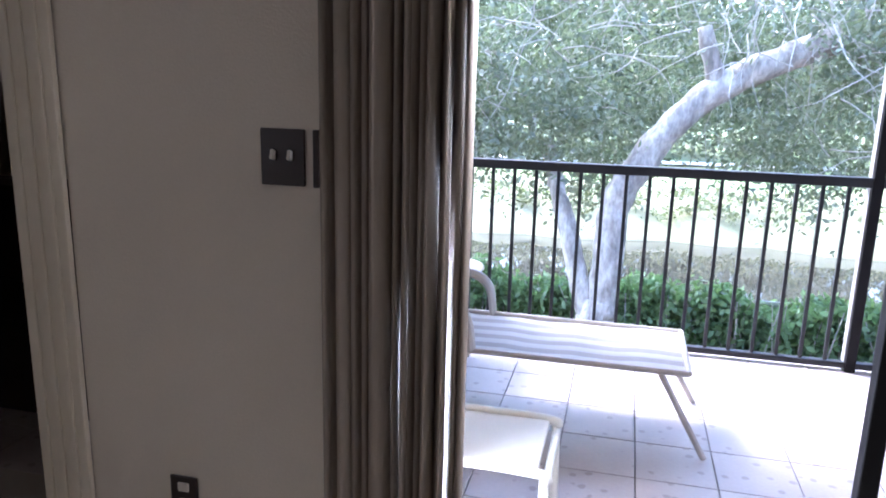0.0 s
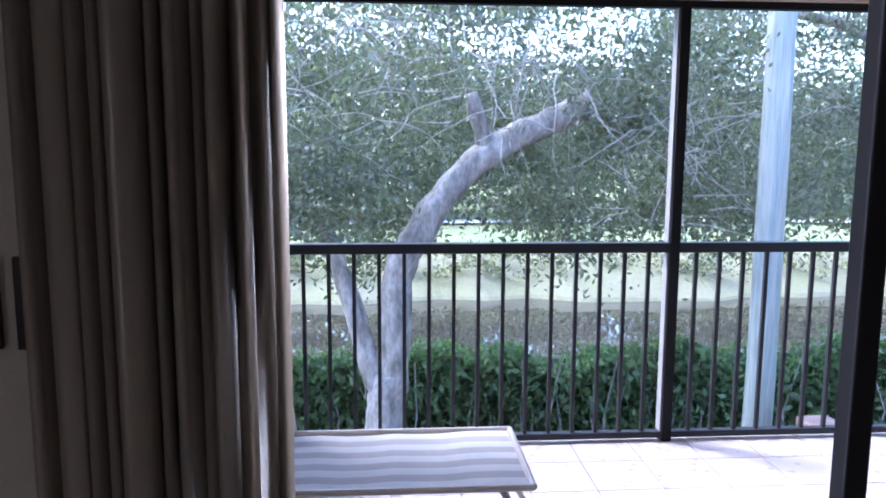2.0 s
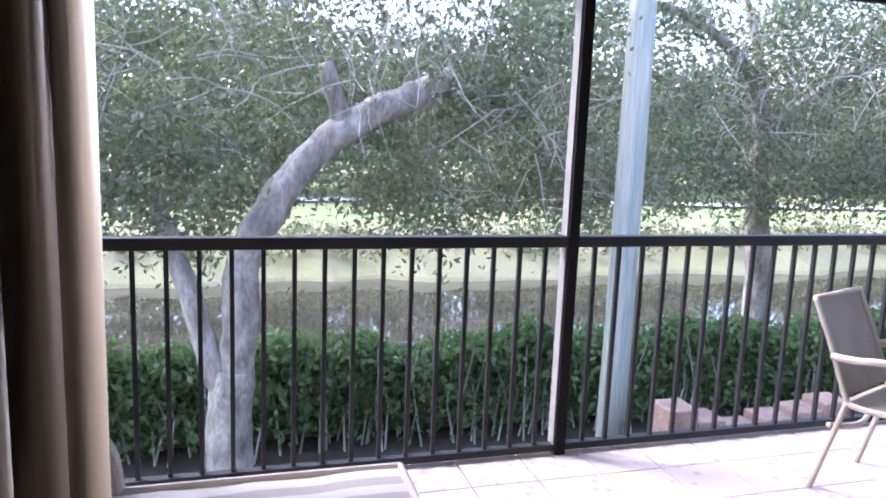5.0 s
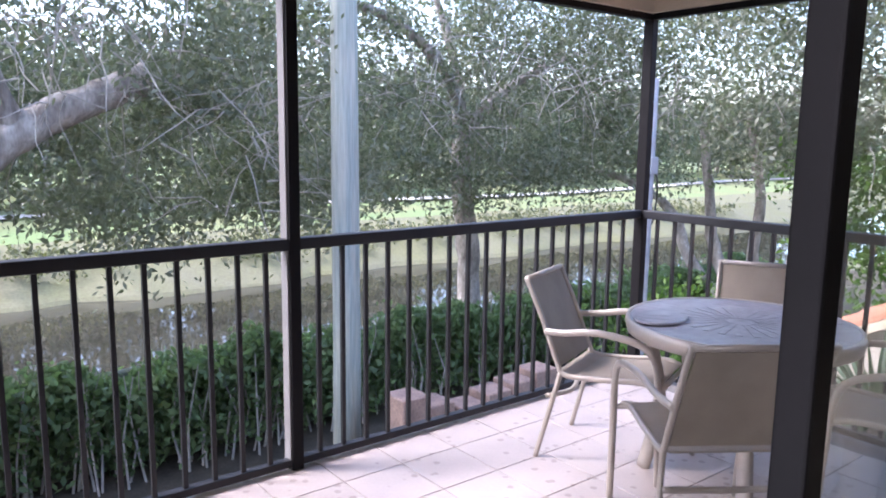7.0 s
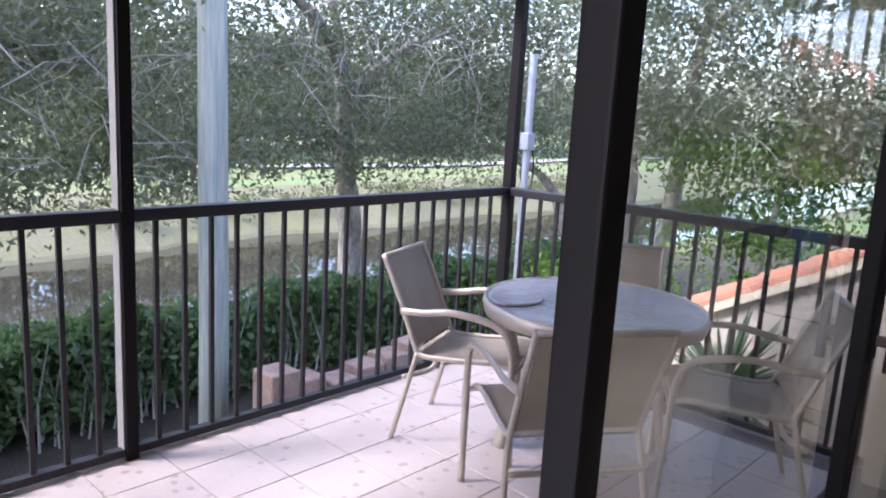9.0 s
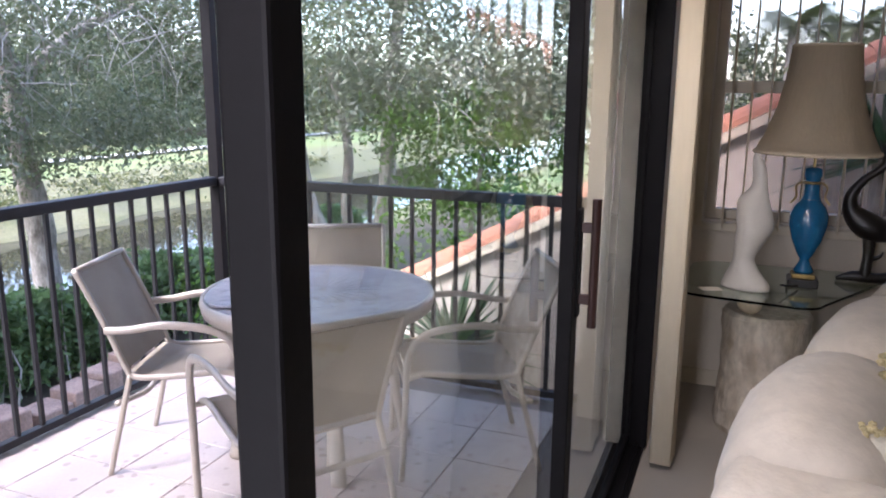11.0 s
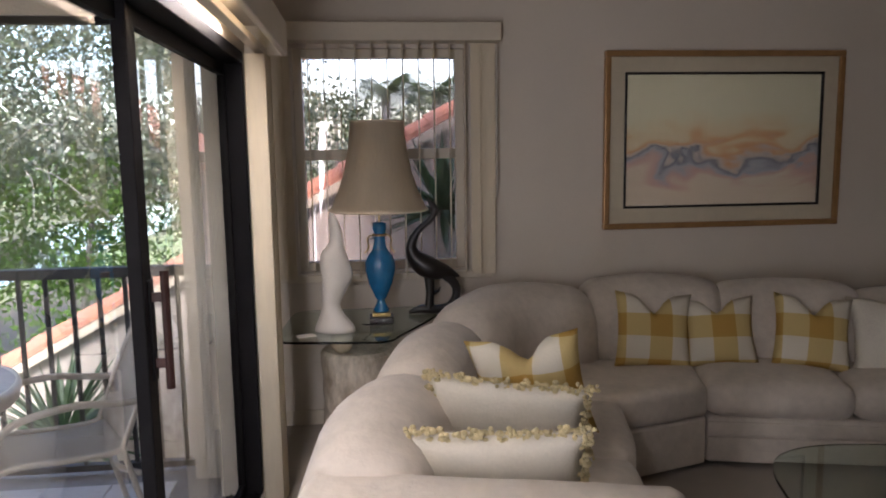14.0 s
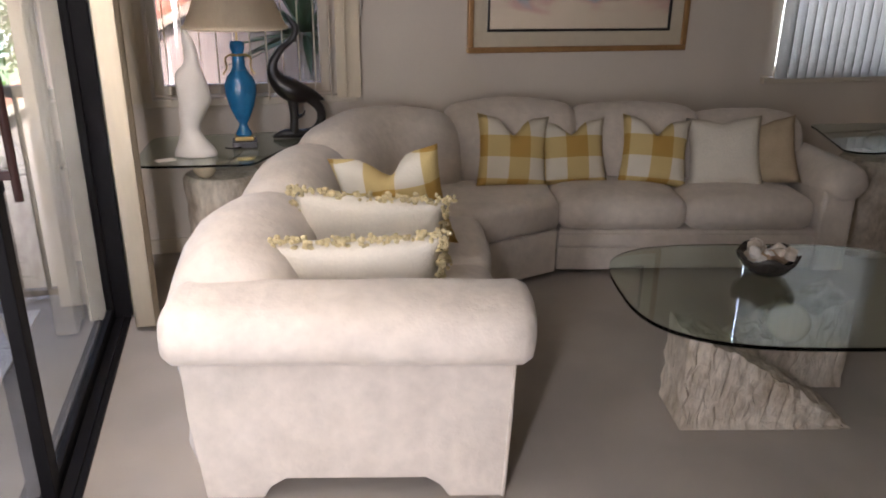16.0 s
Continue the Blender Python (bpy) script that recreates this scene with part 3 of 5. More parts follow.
# ---- balcony ----
RY, RX = 4.27, 3.72
structure("balcony_slab", box(-4.0, SLY + 0.152, -0.30, RX + 0.12, RY + 0.12, -0.012), GROUT, "grouted concrete balcony slab", "floor")
BZ = 2.55
structure("balcony_ceiling", box(-4.0, SLY + 0.2, BZ, RX + 0.15, RY + 0.15, BZ + 0.2), STUCCO, "cream stucco balcony ceiling", "ceiling")
bm = box(-4.0, RY - 0.06, 2.27, RX - 0.06, RY + 0.12, BZ)
box(RX - 0.06, SLY + 0.2, 2.27, RX + 0.12, RY + 0.12, BZ, bm=bm)
structure("balcony_beam", bm, STUCCO, "cream stucco edge beam of the balcony", "beam")
structure("balcony_end_wall", box(-4.15, SLY + 0.2, -0.3, -4.0, RY + 0.1, BZ), STUCCO, "cream stucco balcony end wall", "wall")
structure("balcony_pier", box(RX - 0.12, SLY + 0.2, -0.3, RX + 0.12, SLY + 0.37, 2.27), WHITESTUCCO, "pale stucco pier at the end of the railing", "pier")
structure("house_wall_below", box(-6, SLY, -2.9, WALLX + 0.2, SLY + 0.15, -0.3), WHITESTUCCO, "pale stucco house wall below the balcony", "wall")
structure("house_wall_east_below", box(WALLX, -6, -2.9, WALLX + 0.2, SLY, -0.25), WHITESTUCCO, "pale stucco side wall of the house", "wall")
structure("house_roof", box(-6, -6, CEILZ + 0.21, WALLX + 0.5, SLY + 0.5, CEILZ + 0.5), TERRACOTTA, "terracotta roof over the rooms", "roof")

rail = root("balcony_railing", "black metal balcony railing with square balusters", "railing")
part("top_rail", box(-4.0, RY - 0.03, 1.015, RX - 0.035, RY + 0.03, 1.067, 0.005), RAILBLACK, rail)
part("top_rail", box(RX - 0.03, SLY + 0.37, 1.015, RX + 0.03, RY - 0.035, 1.067, 0.005), RAILBLACK, rail)
part("bottom_rail", box(-4.0, RY - 0.022, 0.015, RX - 0.035, RY + 0.022, 0.05, 0.004), RAILBLACK, rail)
part("bottom_rail", box(RX - 0.022, SLY + 0.37, 0.015, RX + 0.022, RY - 0.035, 0.05, 0.004), RAILBLACK, rail)
bal = to_mesh("baluster", box(-0.0095, -0.0095, 0.05, 0.0095, 0.0095, 1.015), RAILBLACK)
POSTS = (-1.22, 1.27)
x = 1.27 - 0.1265 * 41
while x < RX - 0.06:
    if min(abs(x - p) for p in POSTS) > 0.06:
        o = new("baluster", bal)
        o.parent = rail
        o.matrix_basis = pose(x, RY, 0)
    x += 0.1265
y = RY - 0.13
while y > SLY + 0.40:
    o = new("baluster", bal)
    o.parent = rail
    o.matrix_basis = pose(RX, y, 0)
    y -= 0.1265
for px_, py_ in ((-1.22, RY), (1.27, RY), (RX, RY)):
    sp = root("screen_post", "dark bronze screen enclosure post with a side coloured as lit", "post", pose(px_, py_, 0), group="screen posts")
    part("post_face", box(-0.026, -0.034, -0.012, 0.026, 0.034, 2.27, 0.003), BRONZE, sp)
    if px_ > 3:
        continue
    # the post's lighter side: light on the bronze painted as a paler strip
    part("post_side", box(-0.034, -0.020, -0.012, -0.0265, 0.040, 2.27, 0.001), POSTLIT, sp, "pale grey side strip, light on the bronze put into its colour")
part("screen_header", box(-4.0, RY - 0.03, 2.235, RX, RY + 0.02, 2.272), BRONZE, rail)
part("screen_header", box(RX - 0.03, SLY + 0.37, 2.235, RX + 0.02, RY - 0.03, 2.272), BRONZE, rail)

# ceiling fan
fan = root("ceiling_fan", "white ceiling fan with a frosted light on the balcony", "fan", pose(1.96, 3.72, -0.03) @ Matrix.Diagonal((1.35, 1.35, 1, 1)))
part("downrod", tube([(0, 0, 2.42), (0, 0, BZ + 0.03)], 0.014, 10), FANWHITE, fan)
part("motor_housing", lathe([(0.03, 2.45), (0.10, 2.44), (0.115, 2.40), (0.10, 2.36), (0.05, 2.35)], 24), FANWHITE, fan, smooth=True)
part("light_bowl", lathe([(0.05, 2.35), (0.085, 2.335), (0.09, 2.29), (0.07, 2.26), (0.02, 2.25)], 24), FROST, fan, "frosted glass bowl", smooth=True)
part("pull_chain", tube([(0.05, 0, 2.26), (0.052, 0, 2.17)], 0.002, 5), BRASS, fan)
for k in range(5):
    bm = extrude_poly([(0.10, -0.03), (0.22, -0.055), (0.36, -0.065), (0.39, -0.04), (0.39, 0.04), (0.36, 0.065), (0.22, 0.055), (0.10, 0.03)], 2.395, 2.403)
    part("blade", bm, FANWHITE, fan, m=pose(0, 0, 0, 0, 0, 140 + k * 72))


# ---- patio furniture ----
def patio_chair(m, label):
    c = root("patio_chair", label, "chair", m, group="chairs round the patio table")
    W = 0.27
    # sling seat and back, facing +x
    prof = [(0.27, 0.425), (0.20, 0.435), (0.05, 0.415), (-0.12, 0.405), (-0.20, 0.42)]
    rows_ = []
    for x, z in prof:
        rows_.append([(x, -W + 0.03, z), (x, W - 0.03, z), (x, W - 0.03, z - 0.008), (x, -W + 0.03, z - 0.008)])
    part("seat", ring_loft(rows_), SLING, c, "tan sling mesh seat", smooth=False)
    rows_ = []
    for x, z in [(-0.19, 0.44), (-0.24, 0.56), (-0.305, 0.70), (-0.365, 0.82)]:
        rows_.append([(x, -W + 0.03, z), (x, W - 0.03, z), (x - 0.008, W - 0.03, z - 0.003), (x - 0.008, -W + 0.03, z - 0.003)])
    part("backrest", ring_loft(rows_), SLING, c, "tan sling mesh back")
    for s in (-1, 1):
        y = s * (W - 0.015)
        part("side_rail", tube(curve_pts([(0.29, y, 0.41), (0.20, y, 0.435), (0.0, y, 0.415), (-0.16, y, 0.41), (-0.20, y, 0.46), (-0.275, y, 0.64), (-0.37, y, 0.838)]), 0.013, 8), FRAME, c, smooth=True)
        part("armrest", tube(curve_pts([(0.30, s * 0.29, 0.0), (0.285, s * 0.295, 0.30), (0.27, s * 0.30, 0.52), (0.20, s * 0.305, 0.61), (0.0, s * 0.30, 0.635), (-0.16, s * 0.285, 0.61), (-0.265, s * 0.262, 0.60)]), 0.0125, 8, flat=1.3), FRAME, c, smooth=True)
        part("rear_leg", tube(curve_pts([(-0.18, y, 0.42), (-0.22, s * 0.275, 0.25), (-0.285, s * 0.285, 0.0)]), 0.0125, 8), FRAME, c, smooth=True)
    part("stretcher", tube(curve_pts([(-0.24, -W, 0.30), (-0.20, 0, 0.275), (-0.24, W, 0.30)]), 0.012, 8), FRAME, c, smooth=True)
    part("front_bar", tube([(0.28, -0.285, 0.405), (0.28, 0.285, 0.405)], 0.011, 8), FRAME, c, smooth=True)
    part("top_bar", tube([(-0.369, -W + 0.015, 0.832), (-0.369, W - 0.015, 0.832)], 0.012, 8), FRAME, c, smooth=True)
    return c


patio_chair(pose(2.57, 3.52, 0, 0, 0, -69) @ Matrix.Diagonal((1, 0.82, 1.03, 1)), "tan sling patio chair with bent arms by the railing")
patio_chair(pose(2.265, 2.81, 0, 0, 0, 56) @ Matrix.Diagonal((1, 0.95, 1.03, 1)), "tan sling patio chair with its back to the room")
patio_chair(pose(3.26, 3.18, 0, 0, 0, 208) @ Matrix.Diagonal((1, 0.86, 1.03, 1)), "tan sling patio chair in the railing corner")
patio_chair(pose(3.03, 2.44, 0, 0, 0, 121) @ Matrix.Diagonal((1, 0.82, 1.03, 1)), "tan sling patio chair near the fixed door panel")

pt = root("patio_table", "round patio table with a patterned frosted glass top", "table", pose(2.82, 3.03, 0))
bm = lathe([(0.02, 0.706), (0.47, 0.706), (0.478, 0.712), (0.472, 0.722), (0.02, 0.722)], 64)
part("tabletop", bm, TABLETOP, pt, "frosted glass with a sunburst pattern")
ray = ring_loft([[(0.06, -0.004, 0.7235), (0.06, 0.004, 0.7235), (0.06, 0.004, 0.7225), (0.06, -0.004, 0.7225)], [(0.27, -0.014, 0.7240), (0.27, 0.014, 0.7240), (0.27, 0.014, 0.7225), (0.27, -0.014, 0.7225)]])
ray = to_mesh("sunburst_ray", ray, TABLETOP)
for k in range(24):
    o = new("sunburst_ray", ray)
    o.parent = pt
    o.matrix_basis = pose(0, 0, 0, 0, 0, k * 15)
part("rim", lathe([(0.44, 0.66), (0.485, 0.66), (0.495, 0.70), (0.488, 0.7255), (0.474, 0.7255), (0.474, 0.702), (0.44, 0.70)], 64), FRAME, pt, smooth=True)
for k in range(4):
    a = radians(40 + 90 * k)
    leg = []
    for r, z in ((0.40, 0.68), (0.33, 0.45), (0.33, 0.25), (0.38, 0.0)):
        leg.append((r * math.cos(a), r * math.sin(a), z))
    part("leg", tube(curve_pts(leg), 0.022, 8, flat=1.6), FRAME, pt, smooth=True)
sidepad = thing("patio_tray", extrude_poly([(2.55 + 0.14 * math.cos(i * 0.3927), 3.25 + 0.10 * math.sin(i * 0.3927)) for i in range(16)], 0.7265, 0.738, 0.003), TABLETOP, "pale glass tray on the patio table", "tray")

lg = root("sun_lounger", "striped taupe sling sun lounger with raised back", "lounger", pose(0, 0, 0))
def sling_strip(y0, y1, line):
    return ring_loft([[(x, y0, z), (x, y1, z), (x - 0.002, y1, z - 0.006), (x - 0.002, y0, z - 0.006)] for x, z in line])


for i in range(9):
    ya, yb = 3.03 + i * 0.0556, 3.03 + (i + 1) * 0.0556
    part("sling_stripe", sling_strip(ya, yb, [(-1.05 + k * 0.0964, 0.365 - 0.010 * math.sin(math.pi * k / 14) - 0.004 * math.sin(k * 1.9)) for k in range(15)]), LOUNGE_A if i % 2 else LOUNGE_B, lg)
    part("back_stripe", sling_strip(ya, yb, [(-1.06 - 0.052 * k, 0.37 + 0.045 * k) for k in range(11)]), LOUNGE_A if i % 2 else LOUNGE_B, lg)
for y in (3.01, 3.55):
    part("side_rail", tube([(0.31, y, 0.36), (-1.06, y, 0.36), (-1.60, y, 0.83)], 0.014, 8), FRAME, lg)
    part("front_leg", tube([(0.20, y, 0.35), (0.40, y + (0.02 if y > 3.3 else -0.02), 0.0)], 0.014, 8), FRAME, lg)
    part("rear_leg", tube([(-0.62, y, 0.35), (-0.85, y, 0.0)], 0.014, 8), FRAME, lg)
    part("arm", tube(curve_pts([(-0.60, y, 0.36), (-0.64, y, 0.52), (-0.80, y, 0.575), (-1.2, y, 0.56)]), 0.015, 8, flat=1.6), FRAME, lg)
part("end_bar", tube([(0.31, 3.01, 0.36), (0.31, 3.55, 0.36)], 0.014, 8), FRAME, lg)
part("cross_bar", tube([(-0.62, 3.01, 0.335), (-0.62, 3.55, 0.335)], 0.012, 8), FRAME, lg)

ot = root("patio_ottoman", "low off-white sling ottoman on the balcony", "ottoman", pose(-0.41, 2.17, 0))
part("seat", box(-0.22, -0.17, 0.385, 0.22, 0.17, 0.398, 0.005), mat("off_white_sling", (0.62, 0.60, 0.55), 0.75, 0.08, 6, 0.3, 300), ot)
for s in (-1, 1):
    part("side_rail", tube(curve_pts([(-0.25, s * 0.185, 0.37), (-0.20, s * 0.185, 0.395), (0.20, s * 0.185, 0.395), (0.25, s * 0.185, 0.37)]), 0.016, 8), IVORY, ot, smooth=True)
    for q in (-1, 1):
        part("leg", tube([(q * 0.24, s * 0.185, 0.38), (q * 0.25, s * 0.19, 0.0)], 0.015, 8), IVORY, ot, smooth=True)
    part("end_bar", tube([(s * 0.245, -0.185, 0.36), (s * 0.245, 0.185, 0.36)], 0.013, 8), IVORY, ot)
st = root("side_table", "small round beige patio side table by the railing", "side table", pose(-0.93, 3.92, 0))
part("tabletop", lathe([(0.02, 0.47), (0.19, 0.475), (0.205, 0.487), (0.20, 0.50), (0.02, 0.503)], 36), mat("beige_resin", (0.58, 0.52, 0.42), 0.5, 0.08, 9), st, smooth=True)
part("pedestal", lathe([(0.14, 0.0), (0.13, 0.03), (0.05, 0.12), (0.04, 0.35), (0.08, 0.47)], 24), FRAME, st, smooth=True)

# ---- sectional sofa, turned to the walls ----
SO = Matrix.Translation((1.64, 0.38, 0)) @ Matrix.Rotation(radians(-14), 4, "Z")
sofa = root("sectional_sofa", "ivory damask sectional sofa with a curved corner", "sofa", SO)


def cushion(x0, y0, z0, x1, y1, z1, puff=0.03, n=10, r=0.06, seed=0.0):
    """A plump upholstered block with crowned faces."""
    bm = box(x0, y0, z0, x1, y1, z1, r, seg=4)
    bmesh.ops.subdivide_edges(bm, edges=[e for e in bm.edges if e.calc_length() > 0.12], cuts=5, use_grid_fill=True)
    c, h = Vector(((x0 + x1) / 2, (y0 + y1) / 2, (z0 + z1) / 2)), Vector(((x1 - x0) / 2, (y1 - y0) / 2, (z1 - z0) / 2))
    for v in bm.verts:
        q = Vector(((v.co.x - c.x) / h.x, (v.co.y - c.y) / h.y, (v.co.z - c.z) / h.z))
        for i in range(3):
            o = [abs(q[j]) for j in range(3) if j != i]
            v.co[i] += puff * q[i] * max(0, 1 - o[0] ** 2) * max(0, 1 - o[1] ** 2)
        v.co += noise.noise_vector(v.co * 5 + Vector((seed, 0, seed))) * 0.006
    return bm


# front arm: skirted panel and rolled top
outline = [(0.02, 0.004), (0.20, 0.004), (0.222, 0.055), (0.27, 0.085), (0.71, 0.085), (0.758, 0.055), (0.78, 0.004), (0.96, 0.004), (0.99, 0.30), (1.0, 0.56), (0.0, 0.56), (0.008, 0.30)]
bm = ring_loft([[(0.0, y, z) for y, z in outline], [(0.18, y, z) for y, z in outline]])
bmesh.ops.bevel(bm, geom=bm.edges[:], offset=0.006, segments=2, affect="EDGES", profile=0.5)
part("arm_panel", bm, SOFA, sofa)
prof = [(0.20, 0.50), (0.21, 0.62), (0.16, 0.685), (0.05, 0.70), (-0.07, 0.675), (-0.12, 0.61), (-0.115, 0.545), (-0.06, 0.51), (0.0, 0.50)]
rings = []
for k, y in enumerate([-0.045, -0.03, 0.0] + [0.06 + 0.07 * i for i in range(13)] + [0.98, 1.01, 1.03]):
    s = 0.55 if k in (0, 18) else 0.86 if k in (1, 17) else 1.0
    rings.append([(0.05 + (x - 0.05) * s, y, 0.60 + (z - 0.60) * s + 0.006 * noise.noise((x * 7, y * 6, z * 7))) for x, z in [(p.x, p.z) for p in curve_pts([(a, 0, b) for a, b in prof] + [(prof[0][0], 0, prof[0][1])], 3)[:-1]]])
part("arm_roll", ring_loft(rings), SOFA, sofa, smooth=True)
part("arm_welt", tube([(-0.003, 0.028, 0.01), (-0.003, 0.016, 0.30), (-0.003, 0.008, 0.53)], 0.006, 6), SOFA, sofa)
part("arm_welt", tube([(-0.003, 0.008, 0.512), (-0.003, 0.50, 0.506), (-0.003, 0.99, 0.512)], 0.006, 6), SOFA, sofa)
# seats and bases
part("base", box(0.20, 0.03, 0.09, 1.60, 1.00, 0.27, 0.02), SOFA, sofa)
part("seat_cushion", cushion(0.22, 0.0, 0.27, 0.92, 0.62, 0.45), SOFA, sofa, smooth=True)
part("seat_cushion", cushion(0.93, 0.0, 0.27, 1.58, 0.62, 0.45, seed=4), SOFA, sofa, smooth=True)
wedge = [(1.58, 0.02), (1.865, -0.45), (2.62, -0.45), (2.60, 0.45), (2.25, 0.82), (1.60, 0.92)]
part("corner_base", extrude_poly(wedge, 0.03, 0.27, 0.01), SOFA, sofa)
wc = extrude_poly([(1.59, -0.01), (1.85, -0.45), (2.40, -0.45), (2.40, 0.30), (2.10, 0.62), (1.59, 0.62)], 0.27, 0.455, 0.05, 4)
part("corner_cushion", wc, SOFA, sofa, smooth=True)
part("base", box(1.88, -1.90, 0.03, 2.62, -0.46, 0.27, 0.02), SOFA, sofa)
for z in (0.10, 0.18):
    part("base_fold", box(1.866, -1.90, z, 1.885, -0.46, z + 0.07, 0.008), SOFA, sofa)
part("seat_cushion", cushion(1.86, -1.155, 0.27, 2.42, -0.46, 0.45, seed=2), SOFA, sofa, smooth=True)
part("seat_cushion", cushion(1.86, -1.86, 0.27, 2.42, -1.165, 0.45, seed=7), SOFA, sofa, smooth=True)


def back_section(line, h0, h1, thick, seed):
    """An upright back that follows a line on the floor, with a rolled and crowned top."""
    pts = [Vector((x, y, 0)) for x, y in line]
    pts = curve_pts(pts, 5)
    n = len(pts)
    rings = []
    for i, p in enumerate(pts):
        t = i / (n - 1)
        d = (pts[min(i + 1, n - 1)] - pts[max(i - 1, 0)]).normalized()
        out = Vector((-d.y, d.x, 0))
        e = min(1, 4.5 * min(t, 1 - t) + 0.55) ** 0.5
        top = h0 + (h1 - h0) * math.sin(math.pi * t) ** 0.6
        prof_ = [(-0.5, 0.30), (-0.62, 0.55), (-0.55, 0.82), (-0.30, 0.96), (0.05, 1.0), (0.38, 0.95), (0.55, 0.80), (0.52, 0.55), (0.46, 0.30), (0.44, 0.06), (-0.40, 0.06)]
        r = []
        for q in curve_pts([(a, 0, b) for a, b in prof_] + [(prof_[0][0], 0, prof_[0][1])], 2)[:-1]:
            v = p + out * (q.x * thick * e) + Vector((0, 0, q.z * top))
            r.append(v + noise.noise_vector(v * 4 + Vector((seed, 0, 0))) * 0.008)
        rings.append(r)
    return ring_loft(rings)


part("back_cushion", back_section([(0.10, 0.86), (0.50, 0.90), (0.95, 0.86)], 0.72, 0.80, 0.36, 1), SOFA, sofa, smooth=True)
part("back_cushion", back_section([(0.91, 0.86), (1.30, 0.84), (1.68, 0.80)], 0.76, 0.83, 0.34, 2), SOFA, sofa, smooth=True)
part("back_cushion", back_section([(1.66, 0.78), (2.12, 0.58), (2.40, 0.12)], 0.78, 0.89, 0.36, 3), SOFA, sofa, smooth=True)
part("back_cushion", back_section([(2.42, 0.14), (2.48, -0.25), (2.48, -0.62)], 0.83, 0.90, 0.34, 4), SOFA, sofa, smooth=True)
part("back_cushion", back_section([(2.48, -0.60), (2.49, -0.98), (2.48, -1.35)], 0.82, 0.88, 0.34, 5), SOFA, sofa, smooth=True)
part("back_cushion", back_section([(2.48, -1.33), (2.49, -1.65), (2.47, -1.98)], 0.78, 0.84, 0.34, 6), SOFA, sofa, smooth=True)
rings = []
for k in range(17):
    x = 1.80 + 0.045 * k
    s = 0.6 if k in (0, 16) else 0.9 if k in (1, 15) else 1.0
    rings.append([(x, -1.97 + 0.13 * s * math.cos(a) - 0.02, 0.54 + 0.11 * s * math.sin(a)) for a in [2 * math.pi * i / 16 for i in range(16)]])
part("end_arm", ring_loft(rings), SOFA, sofa, smooth=True)
part("end_arm_panel", box(1.84, -2.06, 0.03, 2.50, -1.88, 0.56, 0.02), SOFA, sofa)


# ---- pillows ----
def pillow_bm(w, h, d, chop=0.0, n=14):
    """A plump cushion in the x-z plane, pinched at the corners, with a dented top."""
    bm = bmesh.new()
    grid = {}
    for s in (1, -1):
        for i in range(n + 1):
            for j in range(n + 1):
                u, v = -1 + 2 * i / n, -1 + 2 * j / n
                rim = i in (0, n) or j in (0, n)
                if rim and s < 0:
                    continue
                px2 = u * (1 - 0.10 * (1 - v * v)) * w / 2
                pz = v * (1 - 0.10 * (1 - u * u)) * h / 2 - chop * math.exp(-(u / 0.28) ** 2) * max(0, v) ** 1.5
                th = 0 if rim else s * d / 2 * ((1 - u * u) * (1 - v * v)) ** 0.42
                th += 0.006 * noise.noise((u * 3, v * 3, s + w * 9))
                grid[s, i, j] = bm.verts.new((px2, th, pz))
    def g(s, i, j):
        return grid[1, i, j] if (i in (0, n) or j in (0, n)) else grid[s, i, j]
    for s in (1, -1):
        for i in range(n):
            for j in range(n):
                f = [g(s, i, j), g(s, i + 1, j), g(s, i + 1, j + 1), g(s, i, j + 1)]
                bm.faces.new(f if s < 0 else f[::-1])
    return bm


def fringe_bm(w, h, sides, rng, dens=260):
    """Loops of thick yarn along the chosen sides of a cushion."""
    bm = bmesh.new()
    for side in sides:
        ln = w if side in "tb" else h
        for k in range(int(ln * dens)):
            t = rng.uniform(-1, 1)
            if side == "t":
                p = Vector((t * w / 2, 0, h / 2 * (1 - 0.10 * (1 - t * t))))
            elif side == "b":
                p = Vector((t * w / 2, 0, -h / 2 * (1 - 0.10 * (1 - t * t))))
            else:
                p = Vector(((1 if side == "r" else -1) * w / 2 * (1 - 0.10 * (1 - t * t)), 0, t * h / 2))
            p += Vector((rng.uniform(-1, 1), rng.uniform(-1, 1), rng.uniform(-1, 1))) * 0.016
            bmesh.ops.create_icosphere(bm, subdivisions=1, radius=rng.uniform(0.007, 0.012), matrix=Matrix.Translation(p) @ Matrix.Diagonal((rng.uniform(0.7, 1.4), 1, rng.uniform(0.7, 1.4), 1)))
    return bm


def on_sofa(x, y, z, rx=0, ry=0, rz=0):
    return SO @ pose(x, y, z, rx, ry, rz)


